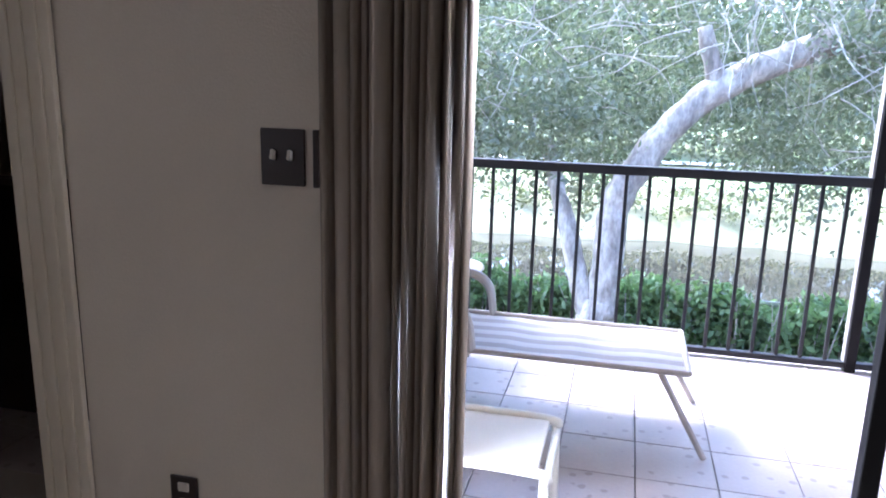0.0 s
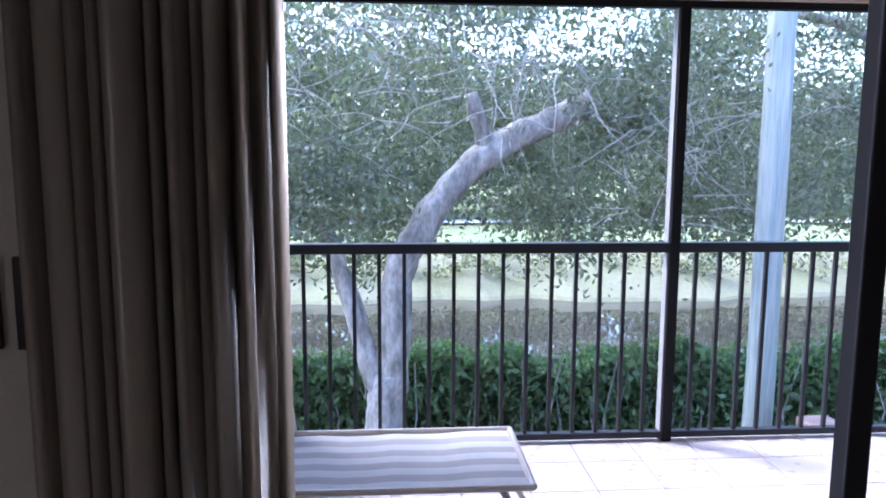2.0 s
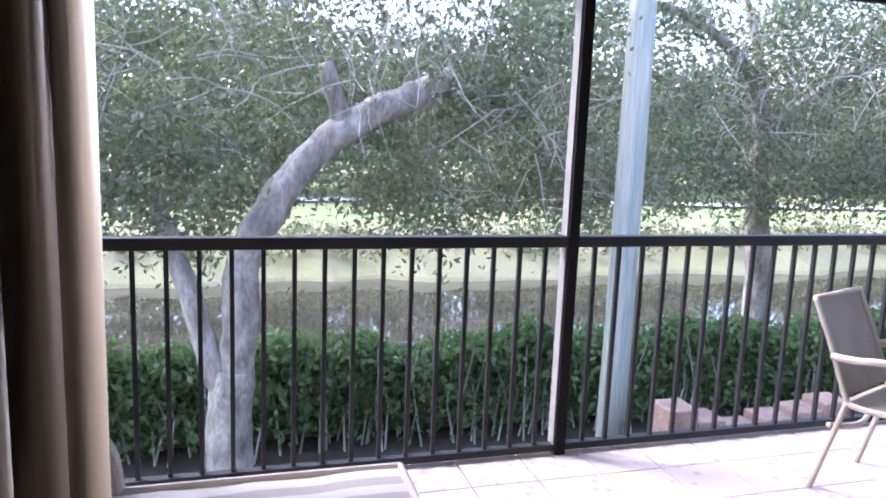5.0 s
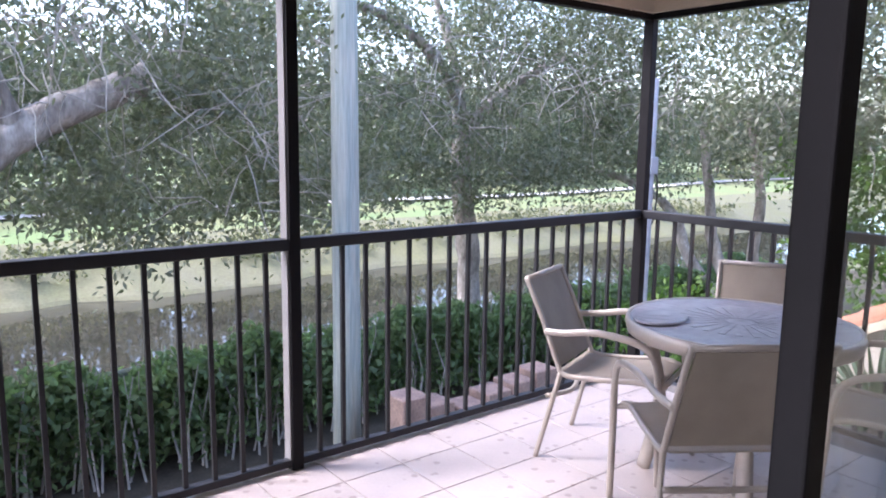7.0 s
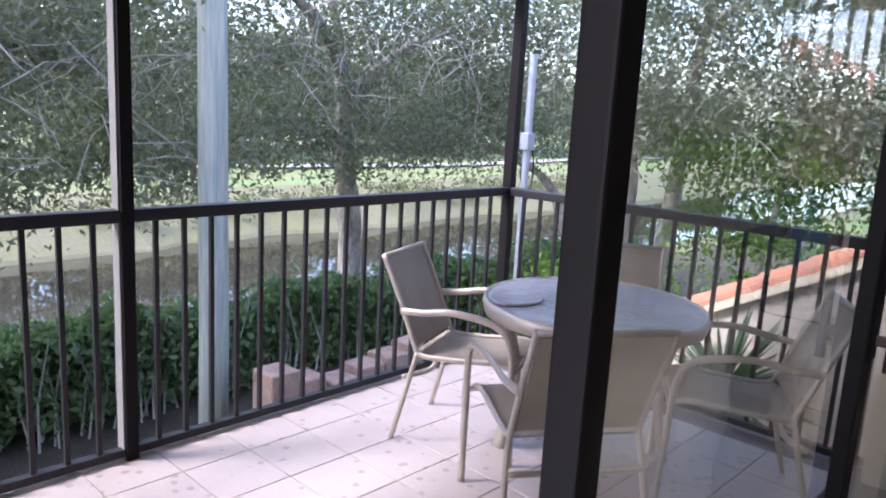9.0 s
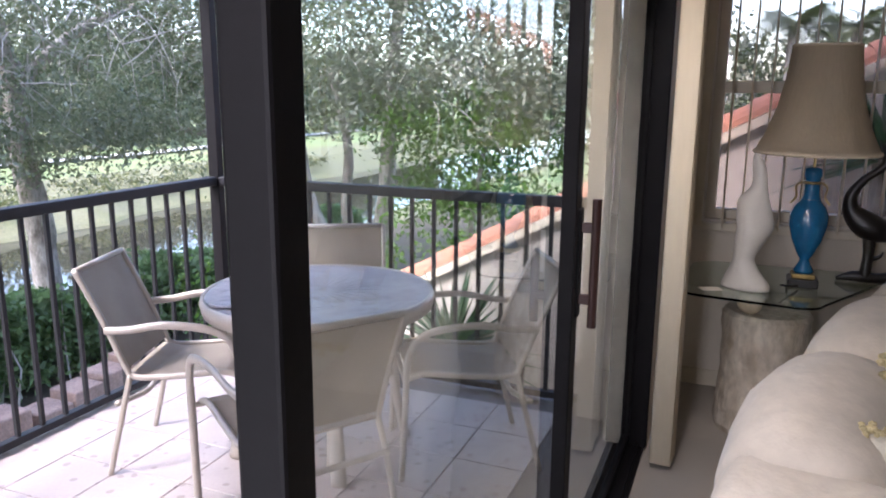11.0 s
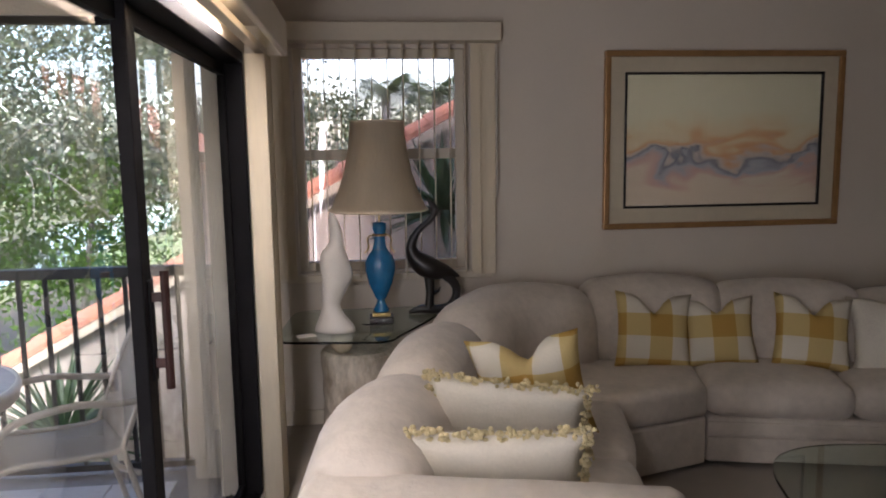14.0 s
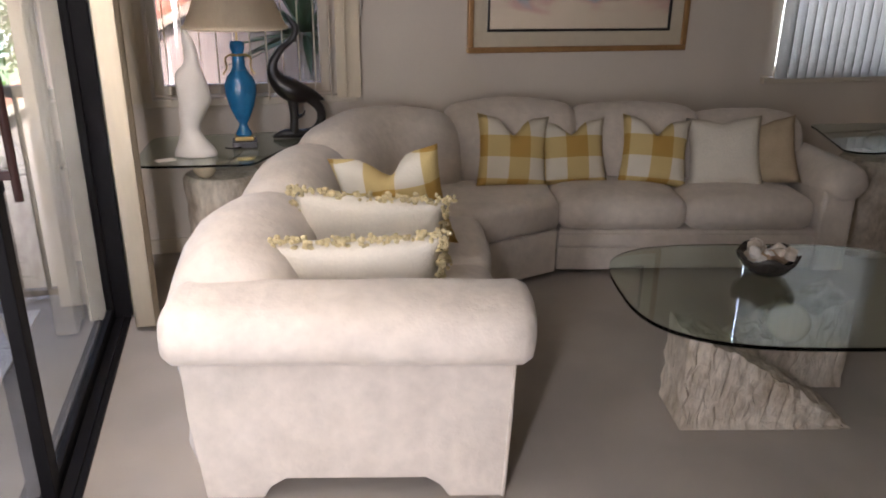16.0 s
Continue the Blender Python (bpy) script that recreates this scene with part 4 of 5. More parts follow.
rf = random.Random(11)
for (mx, w, h, sides) in ((on_sofa(0.36, 0.50, 0.625, -18, 3, 90), 0.60, 0.29, "tr"), (on_sofa(0.74, 0.48, 0.655, -14, -2, 84), 0.60, 0.30, "tr")):
    p = root("lumbar_pillow", "ivory lumbar pillow edged with butter yellow yarn fringe", "pillow", mx, group="fringed pillows")
    part("cover", pillow_bm(w, h, 0.15), PILLOWWHITE, p, smooth=True)
    part("fringe", fringe_bm(w, h, "trl", rf), FRINGE, p, "butter yellow yarn fringe")
for mx, w, chop, matl, lab in (
        (on_sofa(1.02, 0.40, 0.68, -12, 10, 80), 0.46, 0.10, CHECK, "yellow and white checked pillow leaning in the seat"),
        (on_sofa(2.20, -0.23, 0.63, -18, 4, -82), 0.42, 0.10, CHECK, "yellow and white buffalo check pillow with chopped top"),
        (on_sofa(2.24, -0.58, 0.62, -20, -5, -96), 0.38, 0.07, CHECK, "mustard checked pillow tucked behind another"),
        (on_sofa(2.22, -1.05, 0.63, -20, 5, -92), 0.40, 0.09, CHECK, "yellow and white buffalo check pillow"),
        (on_sofa(2.20, -1.45, 0.63, -22, -4, -100), 0.42, 0.02, PILLOWWHITE, "ivory square pillow with a tan edge"),
        (on_sofa(2.24, -1.68, 0.62, -24, -12, -112), 0.40, 0.02, TANCLOTH, "tan square pillow against the sofa arm")):
    thing("throw_pillow", pillow_bm(w, w, 0.16, chop), matl, lab, "pillow", group="throw pillows", smooth=True, m=mx)

# ---- lamp corner ----
GZ = 0.70
et = root("end_table", "glass end table on a rough stone pedestal and ball", "table", pose(3.80, 1.22, 0))
bm = lathe([(0.02, 0), (0.19, 0.0), (0.20, 0.03), (0.185, 0.30), (0.195, 0.565), (0.18, 0.585), (0.02, 0.585)], 40)
bmesh.ops.subdivide_edges(bm, edges=[e for e in bm.edges if e.calc_length() > 0.1 and abs(e.verts[0].co.z - e.verts[1].co.z) > 0.1], cuts=12)
for v in bm.verts:
    v.co.x *= 1 + 0.05 * noise.noise(v.co * 18)
    v.co.y *= 1 + 0.05 * noise.noise(v.co * 18 + Vector((5, 0, 0)))
part("pedestal", bm, STONE, et, "rough cream stone drum")
bm = bmesh.new()
bmesh.ops.create_uvsphere(bm, u_segments=24, v_segments=16, radius=0.058, matrix=Matrix.Translation((-0.10, 0.08, 0.640)))
part("ball", bm, MARBLE, et, "polished cream stone ball", smooth=True)
outl = []
for cx, cy, a0 in ((0.28, 0.26, 0), (-0.24, 0.30, 90), (-0.30, -0.10, 180), (0.28, -0.42, 270)):
    for k in range(7):
        a = radians(a0 + k * 15)
        outl.append((cx + 0.10 * math.cos(a), cy + 0.10 * math.sin(a)))
part("glass_top", extrude_poly(outl, GZ, GZ + 0.012, 0.003), TABLEGLASS, et, "clear glass top with a polished edge")

far_et = copy_thing(et, pose(3.30, -2.52, 0, 0, 0, 180))
tagged(far_et, "glass end table on a stone drum by the sofa's far arm", "table")

lamp = root("table_lamp", "blue ceramic table lamp with a cream bell shade", "lamp", pose(3.80, 1.09, GZ + 0.013) @ Matrix.Diagonal((0.97, 0.97, 1.12, 1)))
part("foot", box(-0.065, -0.065, 0.0, 0.065, 0.065, 0.035, 0.006), EBONY, lamp, "dark square foot")
part("foot_step", box(-0.05, -0.05, 0.035, 0.05, 0.05, 0.055, 0.005), BRASS, lamp)
part("body", lathe([(0.04, 0.055), (0.045, 0.065), (0.028, 0.09), (0.02, 0.11), (0.035, 0.13), (0.065, 0.19), (0.082, 0.25), (0.082, 0.29), (0.066, 0.325), (0.045, 0.345), (0.033, 0.37), (0.03, 0.43), (0.038, 0.45), (0.036, 0.475), (0.02, 0.48)], 36), BLUE, lamp, "glossy blue urn body", smooth=True)
for z in (0.350, 0.415):
    part("collar", lathe([(0.035, z), (0.041, z + 0.004), (0.035, z + 0.010)], 24), BRASS, lamp, smooth=True)
for s in (-1, 1):
    part("scroll_handle", tube(curve_pts([(0.03, s * 0.034, 0.42), (0.03, s * 0.065, 0.40), (0.03, s * 0.06, 0.36), (0.03, s * 0.082, 0.33)]), 0.005, 6), BRASS, lamp)
part("stem", tube([(0, 0, 0.48), (0, 0, 0.90)], 0.006, 8), BRASS, lamp)
prof = [(0.262, 0.535), (0.258, 0.54), (0.215, 0.62), (0.180, 0.71), (0.155, 0.82), (0.140, 0.935), (0.139, 0.942)]
rings = []
for r, z in prof:
    rings.append([(r * (1 + 0.012 * abs(math.sin(4 * 2 * math.pi * k / 96))) * math.cos(2 * math.pi * k / 96), r * (1 + 0.012 * abs(math.sin(4 * 2 * math.pi * k / 96))) * math.sin(2 * math.pi * k / 96), z) for k in range(96)])
bm = ring_loft(rings, cap=False)
bmesh.ops.solidify(bm, geom=bm.faces[:], thickness=0.003)
part("shade", bm, SHADE, lamp, "cream bell shade with panel seams", smooth=True)
part("shade_trim", lathe([(0.262, 0.532), (0.268, 0.538), (0.262, 0.546)], 48), SHADE, lamp)
part("shade_trim", lathe([(0.139, 0.936), (0.144, 0.942), (0.139, 0.947)], 48), SHADE, lamp)
part("cord", tube(curve_pts([(-0.06, 0.02, 0.01), (-0.14, 0.06, 0.02), (-0.20, 0.10, 0.035)]), 0.004, 6), EBONY, lamp)

# black crane carving on its plinth
def smooth_bar(knots, bm=None, n=12, flat=1.0):
    """A tapering bar through (y, z, radius) knots in the x = 0 plane."""
    pts = curve_pts([(0, y, z) for y, z, r in knots], 6)
    rad = [p.z for p in curve_pts([(0, 0, r) for y, z, r in knots], 6)]
    return tube(pts, [max(0.002, r) for r in rad], n, bm=bm, flat=flat)


bm = smooth_bar([(0.025, 0.654, 0.003), (0.002, 0.618, 0.013), (-0.017, 0.588, 0.021), (0.0, 0.535, 0.017), (0.068, 0.474, 0.019), (0.112, 0.40, 0.026), (0.105, 0.335, 0.040), (0.056, 0.282, 0.060), (-0.006, 0.251, 0.060), (-0.084, 0.232, 0.036), (-0.155, 0.205, 0.004)])
smooth_bar([(0.02, 0.25, 0.034), (0.014, 0.133, 0.024), (0.02, 0.03, 0.026)], bm)
smooth_bar([(-0.055, 0.235, 0.032), (-0.125, 0.165, 0.026), (-0.132, 0.096, 0.024), (-0.092, 0.040, 0.023), (-0.02, 0.024, 0.022)], bm)
smooth_bar([(0.012, 0.11, 0.014), (-0.03, 0.125, 0.009), (-0.045, 0.15, 0.003)], bm, 8)
smooth_bar([(0.135, 0.010, 0.008), (0.07, 0.026, 0.024), (0.0, 0.024, 0.026), (-0.10, 0.02, 0.018)], bm)
thing("crane_carving", bm, EBONY, "black carved wooden crane figurine with curved neck", "figurine", smooth=True, m=pose(3.98, 0.80, GZ + 0.013))

# white draped figurine
rings = []
shape = curve_pts([(0.0, 0.10, 0.0), (0.0, 0.098, 0.03), (-0.012, 0.066, 0.09), (-0.015, 0.052, 0.14), (0.0, 0.066, 0.20), (0.02, 0.074, 0.27), (0.012, 0.068, 0.34), (0.005, 0.056, 0.40), (0.02, 0.032, 0.45), (0.022, 0.028, 0.50), (0.01, 0.024, 0.56), (0.0, 0.008, 0.60)], 4)
for p in shape:
    t = p.z / 0.6
    rings.append([(p.y * 0.8 * math.cos(a) * (1 + 0.12 * math.sin(2 * a + 7 * t)), -p.x + p.y * math.sin(a) * (1 + 0.12 * math.sin(2 * a + 7 * t)), p.z) for a in [2 * math.pi * k / 28 for k in range(28)]])
thing("white_figurine", ring_loft(rings), PLASTER, "white glazed twisted figurine on the glass table", "figurine", smooth=True, m=pose(3.66, 1.33, GZ + 0.013))
ph = thing("small_card", box(-0.03, -0.045, 0, 0.03, 0.045, 0.004, 0.001), PILLOWWHITE, "small white card on the glass table", "card", m=pose(3.56, 1.47, GZ + 0.0135, 0, 0, 25))

# ---- coffee table ----
ct = root("coffee_table", "oval glass coffee table on rough stone wedges", "table", SO @ pose(0, 0, 0))


def stone_wedge(x0, x1, y0, y1, h, flip):
    """A stone prism, full height at one end and running out at the other."""
    bm = bmesh.new()
    n, rings = 60, []
    for i in range(n + 1):
        t = i / n
        y = y0 + (y1 - y0) * t
        top = max(0.012, h * (1 - t ** 1.25) if not flip else h * (1 - (1 - t) ** 1.25))
        m = 8
        ring = [(x0, y, 0.002)] + [(x0 + 0.01, y, top * k / m) for k in range(1, m)] + [(x0 + 0.02 + (x1 - x0 - 0.04) * k / m, y, top) for k in range(m + 1)] + [(x1 - 0.01, y, top * (m - k) / m) for k in range(1, m)] + [(x1, y, 0.002)]
        rings.append([Vector(p) for p in ring])
    ring_loft(rings, bm)
    for v in bm.verts:
        if v.co.z > 0.004:
            v.co += noise.noise_vector(v.co * 26) * 0.017 + Vector((0, 0, 0))
            v.co.x += 0.020 * (1 - abs(math.sin(v.co.y * 52 + 7 * v.co.z + 0.8 * noise.noise(v.co * 9)))) ** 4 * (1 if v.co.x < (x0 + x1) / 2 else -1)
    return bm


# local axes: x away from the sofa's front arm, y towards the slider
part("wedge", stone_wedge(0.36, 0.62, -0.66, -1.30, 0.37, False), STONE, ct, "rough chiselled cream stone wedge")
part("wedge", stone_wedge(0.66, 0.92, -0.80, -1.42, 0.37, True), STONE, ct, "rough chiselled cream stone wedge")
bm = bmesh.new()
bmesh.ops.create_uvsphere(bm, u_segments=24, v_segments=16, radius=0.075, matrix=Matrix.Translation((0.52, -1.08, 0.352)))
part("ball", bm, MARBLE, ct, "polished cream stone ball", smooth=True)
pts = []
for k in range(72):
    a = 2 * math.pi * k / 72
    c_, s_ = math.cos(a), math.sin(a)
    pts.append((0.66 + 0.50 * math.copysign(abs(c_) ** 0.62, c_), -1.17 + 0.70 * math.copysign(abs(s_) ** 0.62, s_)))
part("glass_top", extrude_poly(pts, 0.428, 0.443, 0.004), TABLEGLASS, ct, "thick green-edged glass top")
bowl = root("shell_bowl", "dark bowl of sea shells on the coffee table", "bowl", SO @ pose(0.80, -1.10, 0.4445))
bm = lathe([(0.045, 0.0), (0.085, 0.025), (0.115, 0.065), (0.122, 0.09), (0.114, 0.088), (0.08, 0.035), (0.02, 0.02)], 28)
for v in bm.verts:
    v.co.z += 0.014 * math.sin(5 * math.atan2(v.co.y, v.co.x)) * (v.co.z / 0.09)
part("bowl_shell", bm, mat("dark_capiz", (0.07, 0.06, 0.05), 0.25, 0.5, 16, 0.1), bowl, smooth=True)
bm = bmesh.new()
n = 22
rim = []
for k in range(n + 1):
    a = radians(-65 + 130 * k / n)
    r = 0.075 + 0.003 * (k % 2)
    rim.append((r * math.sin(a), r * math.cos(a), 0.006 * (k % 2)))
front = [bm.verts.new((x, 0.02 * (1 - (x / 0.07) ** 2) * 0 - 0.0 + z, y)) for x, y, z in rim]
midv = [bm.verts.new((x * 0.55, -0.022 + z * 0.6, y * 0.55)) for x, y, z in rim]
tip = bm.verts.new((0, 0, 0))
for k in range(n):
    bm.faces.new((front[k], front[k + 1], midv[k + 1], midv[k]))
    bm.faces.new((midv[k], midv[k + 1], tip))
bmesh.ops.solidify(bm, geom=bm.faces[:], thickness=0.003)
part("scallop_shell", bm, mat("scallop", (0.55, 0.38, 0.24), 0.5, 0.2, 30), bowl, "ribbed tan scallop", m=pose(-0.05, 0.0, 0.04, -20, 0, -90))
rs = random.Random(5)
for k in range(11):
    bm = bmesh.new()
    bmesh.ops.create_icosphere(bm, subdivisions=2, radius=rs.uniform(0.022, 0.034))
    rough_up(bm, 0.012, 40, k)
    part("shell", bm, PLASTER if k % 2 else STONE, bowl, m=pose(rs.uniform(-0.05, 0.065), rs.uniform(-0.07, 0.07), rs.uniform(0.055, 0.105)))


# ---- outdoors ----
GZ0 = -2.7


def ground_z(y):
    pts = [(-80, GZ0), (13.0, GZ0), (14.6, -3.6), (16, -4.2), (22.5, -4.2), (24.0, -3.3), (26.5, -2.45), (34, -2.25), (60, -2.1), (900, -1.0)]
    for (a, za), (b, zb) in zip(pts, pts[1:]):
        if a <= y <= b:
            return za + (zb - za) * (y - a) / (b - a)
    return pts[-1][1]


bm = bmesh.new()
ys = [-80, -20, 1, 5, 9, 12, 13, 13.8, 14.6, 16, 22.5, 23.2, 24, 24.8, 25.6, 26.5, 30, 34, 45, 60, 120, 300, 900]
xs = [-600, -150, -60, -30] + [-24 + 1.5 * i for i in range(44)] + [50, 70, 110, 200, 700]
gv = [[bm.verts.new((x, y + (0.35 * math.sin(x * 0.55) + 0.25 * math.sin(x * 1.7) if 13 <= y <= 27 else 0), ground_z(y) + 0.06 * noise.noise((x * 0.4, y * 0.4, 0)))) for x in xs] for y in ys]
for a, b in zip(gv, gv[1:]):
    for i in range(len(xs) - 1):
        f = bm.faces.new((a[i], a[i + 1], b[i + 1], b[i]))
ground = thing("ground", bm, GROUND, "lawn and dry canal banks outside", "ground", kind="structure")
ground.data.materials.append(BANKMAT)
ground.data.materials.append(SOIL)
for p in ground.data.polygons:
    cy = p.center.y
    p.material_index = 1 if 12.5 < cy < 29 else 2 if -30 < cy < 12.5 and -30 < p.center.x < 30 else 0
bm = box(-300, 13.4, -3.42, 400, 26.2, -3.40)
structure("canal_water", bm, WATER, "still dark canal water reflecting the sky", "water")
bm = bmesh.new()
vs = [[bm.verts.new((x, 35.5 + 1.2 * math.sin(x * 0.13) + d, -2.14 + 0.02)) for d in (0, 1.5)] for x in range(-40, 80, 2)]
for a, b in zip(vs, vs[1:]):
    bm.faces.new((a[0], b[0], b[1], a[1]))
structure("path", bm, PATHMAT, "pale footpath across the far lawn", "path")

rng = np.random.default_rng(7)


def crown(name, parent, clusters, per, spread, size, material, droop=0.4, squash=0.7):
    """Leaves gathered in clumps about the cluster centres."""
    cl = np.asarray(clusters)
    c = np.repeat(cl, per, axis=0)
    k = rng.uniform(0.5, 1.25, size=(len(cl), 1)).repeat(per, axis=0)
    c = c + rng.normal(size=c.shape) * np.array([spread, spread, spread * squash]) * k
    ob = new(name, quads_mesh(name, leaves(rng, c, size, droop), material))
    ob.parent = parent
    ob["kind"] = "stuff"
    return ob


def limbs(parent, paths, material, name="limb", n=9):
    for pth, r0, r1 in paths:
        pts = curve_pts(pth, 6)
        rr = [r0 + (r1 - r0) * i / (len(pts) - 1) for i in range(len(pts))]
        bm = tube(pts, rr, n)
        rough_up(bm, r0 * 0.22, 5, r0)
        part(name, bm, material, parent, smooth=True)


def twigs(parent, starts, count, length, material, r=0.012):
    """Bare drooping twigs, joined."""
    bm = bmesh.new()
    rt = random.Random(17)
    for _ in range(count):
        p = Vector(rt.choice(starts)) + Vector((rt.uniform(-1, 1), rt.uniform(-0.6, 0.6), rt.uniform(-0.6, 0.8)))
        d = Vector((rt.uniform(-1, 1), rt.uniform(-0.7, 0.5), rt.uniform(-0.8, 0.9))).normalized()
        pts = [p]
        L = length * rt.uniform(0.5, 1.3)
        for k in range(5):
            d = (d + Vector((rt.uniform(-0.4, 0.4), rt.uniform(-0.4, 0.4), rt.uniform(-0.5, 0.25)))).normalized()
            pts.append(pts[-1] + d * L / 5)
        tube(pts, [r * (1 - 0.16 * k) for k in range(6)], 4, bm=bm)
    ob = part("twig_tangle", bm, material, parent)
    ob["kind"] = "stuff"


# leaning oak beyond the railing
oak = root("oak_tree", "leaning live oak with forked grey trunk beyond railing", "tree", pose(0, 0, 0))
limbs(oak, [
    ([(-0.25, 9.2, GZ0 - 0.1), (-0.25, 9.2, -2.0), (-0.24, 9.2, -1.45), (-0.20, 9.2, -1.15)], 0.27, 0.22),
    ([(-0.17, 9.2, -1.35), (-0.13, 9.2, -0.6), (-0.10, 9.2, 0.05), (0.13, 9.2, 0.52), (0.50, 9.2, 1.06), (0.98, 9.2, 1.49), (1.6, 9.25, 1.80), (2.2, 9.35, 2.06)], 0.20, 0.15),
    ([(-0.28, 9.2, -1.45), (-0.48, 9.25, -0.9), (-0.68, 9.3, -0.2), (-0.85, 9.4, 0.25), (-1.0, 9.8, 0.7)], 0.16, 0.08),
    ([(0.98, 9.2, 1.45), (0.86, 9.15, 1.75), (0.74, 9.1, 2.15)], 0.11, 0.09)], BARK)
cl = []
for _ in range(430):
    x = rng.uniform(-6.5, 5.2)
    y = rng.uniform(9.6, 13.2)
    lo = 0.22 + 0.22 * math.sin(x * 1.9) + 0.18 * math.sin(x * 4.3) + (y - 9) * 0.02
    hi = 4.7 - 0.30 * max(0, -x) + 0.4 * math.sin(x * 2)
    cl.append((x, y, lo + (max(hi, 2.8) - lo) * rng.uniform(0, 1) ** 1.15))
for _ in range(60):
    cl.append((rng.uniform(-4.5, 3.5), rng.uniform(8.2, 9.3), rng.uniform(2.3, 4.6)))
for _ in range(34):
    cl.append((rng.uniform(-3.2, -0.5), rng.uniform(8.9, 9.3), rng.uniform(0.6, 1.9)))
for _ in range(10):
    cl.append((rng.uniform(2.1, 3.2), rng.uniform(8.9, 9.3), rng.uniform(1.7, 2.6)))
crown("crown", oak, cl, 230, 0.36, 0.095, OAKLEAF, 0.5)
twigs(oak, [(0.9, 8.9, 2.2), (1.8, 8.9, 2.2), (-0.6, 9, 2.2), (-2, 9.4, 1.6), (2.6, 9.1, 2.0), (0.2, 8.9, 2.9), (3.2, 9.3, 1.2)], 230, 1.2, TWIG, 0.010)

# second oak behind, filling towards the utility pole
oak2 = root("oak_tree", "broad live oak overhanging the canal", "tree")
limbs(oak2, [([(9.8, 13.2, GZ0 - 0.1), (9.7, 13.1, -1), (9.4, 13, 0.5), (9.2, 12.8, 2.0)], 0.26, 0.18),
             ([(9.2, 12.8, 1.9), (8.2, 12.2, 2.8), (6.8, 11.8, 3.4), (5.4, 11.6, 3.6)], 0.14, 0.05),
             ([(9.3, 12.8, 1.6), (10.3, 12.4, 2.6), (11.6, 12, 3.2)], 0.13, 0.05),
             ([(9.2, 12.8, 2.0), (9.0, 13, 3.4), (8.6, 13.4, 5)], 0.12, 0.05)], BARK)
cl = []
for _ in range(400):
    x = rng.uniform(4.2, 15.0)
    y = rng.uniform(10.8, 15.0)
    lo = 0.30 + 0.30 * math.sin(x * 1.3) + 0.2 * math.sin(x * 3.1) + 0.03 * (x - 5)
    hi = 5.6 + 0.5 * math.sin(x)
    cl.append((x, y, lo + (hi - lo) * rng.uniform(0, 1) ** 1.1))
crown("crown", oak2, cl, 185, 0.42, 0.11, OAKLEAF, 0.5)
twigs(oak2, [(6, 11, 2.0), (7.5, 11, 2.2), (9, 11, 2.3), (11, 11.5, 2.4), (5, 10.6, 2.0)], 110, 1.3, TWIG, 0.012)

# many-stemmed oak to the east
oak3 = root("oak_tree", "many-stemmed oak east of the balcony", "tree")
limbs(oak3, [([(14.2, 8.4, GZ0 - 0.1), (14.1, 8.4, -1.6), (14.0, 8.2, 0.3), (14.0, 8.1, 2.0), (14.4, 8, 4)], 0.24, 0.10),
             ([(14.1, 9.0, GZ0), (14.0, 9.2, -1.0), (14.0, 9.15, 0.5), (13.8, 9.4, 2.0)], 0.14, 0.08),
             ([(14.2, 8.9, GZ0), (14.0, 10.0, -1.0), (14.0, 10.3, 0.4), (13.8, 10.4, 1.8)], 0.16, 0.08),
             ([(14.2, 9.0, GZ0), (14.0, 10.6, -1.2), (14.0, 11.2, -0.1), (13.5, 12.2, 0.6), (12.6, 13.4, 0.9)], 0.16, 0.06)], BARK)
cl = []
for _ in range(260):
    y = rng.uniform(2.8, 14.5)
    x = rng.uniform(11.8, 16.5)
    lo = 0.9 + 0.4 * math.sin(y * 1.4) + 0.2 * math.sin(y * 3.3) + (0.35 if y > 9 else 0)
    cl.append((x, y, lo + (5.8 - lo) * rng.uniform(0, 1) ** 0.85))
for _ in range(240):
    y = rng.uniform(2.2, 9.5)
    cl.append((rng.uniform(10.6, 14.5), y, 1.3 + 0.3 * math.sin(y * 2.2) + 5.0 * rng.uniform(0, 1)))
crown("crown", oak3, cl, 150, 0.45, 0.12, OAKLEAF, 0.5)
twigs(oak3, [(12.5, 8, 2.0), (12.5, 10, 2.2), (12.4, 6, 1.8), (12.4, 12, 2.2)], 90, 1.5, TWIG, 0.013)
shrub = root("shrub_tree", "bright green broadleaf tree east of the balcony", "tree")
limbs(shrub, [([(13.0, 6.0, GZ0), (13.0, 6.0, -1.0), (13.1, 5.8, 0.6)], 0.10, 0.04)], BARK)
cl = [(rng.uniform(11.6, 14.2), rng.uniform(4.2, 7.4), rng.uniform(-0.6, 1.5)) for _ in range(46)]
crown("crown", shrub, cl, 150, 0.34, 0.13, BRIGHTLEAF, 0.3)
bush = root("bush", "yellow-green clipped bush along the garden edge", "bush")
limbs(bush, [([(9.0, 6.5, GZ0), (9.0, 6.5, -2.0)], 0.05, 0.03)], BARK, "stem")
cl = [(rng.uniform(8.2, 11.5), rng.uniform(4.8, 8.6), rng.uniform(-2.6, -0.75)) for _ in range(80)]
crown("foliage", bush, cl, 110, 0.26, 0.11, BRIGHTLEAF, 0.2)

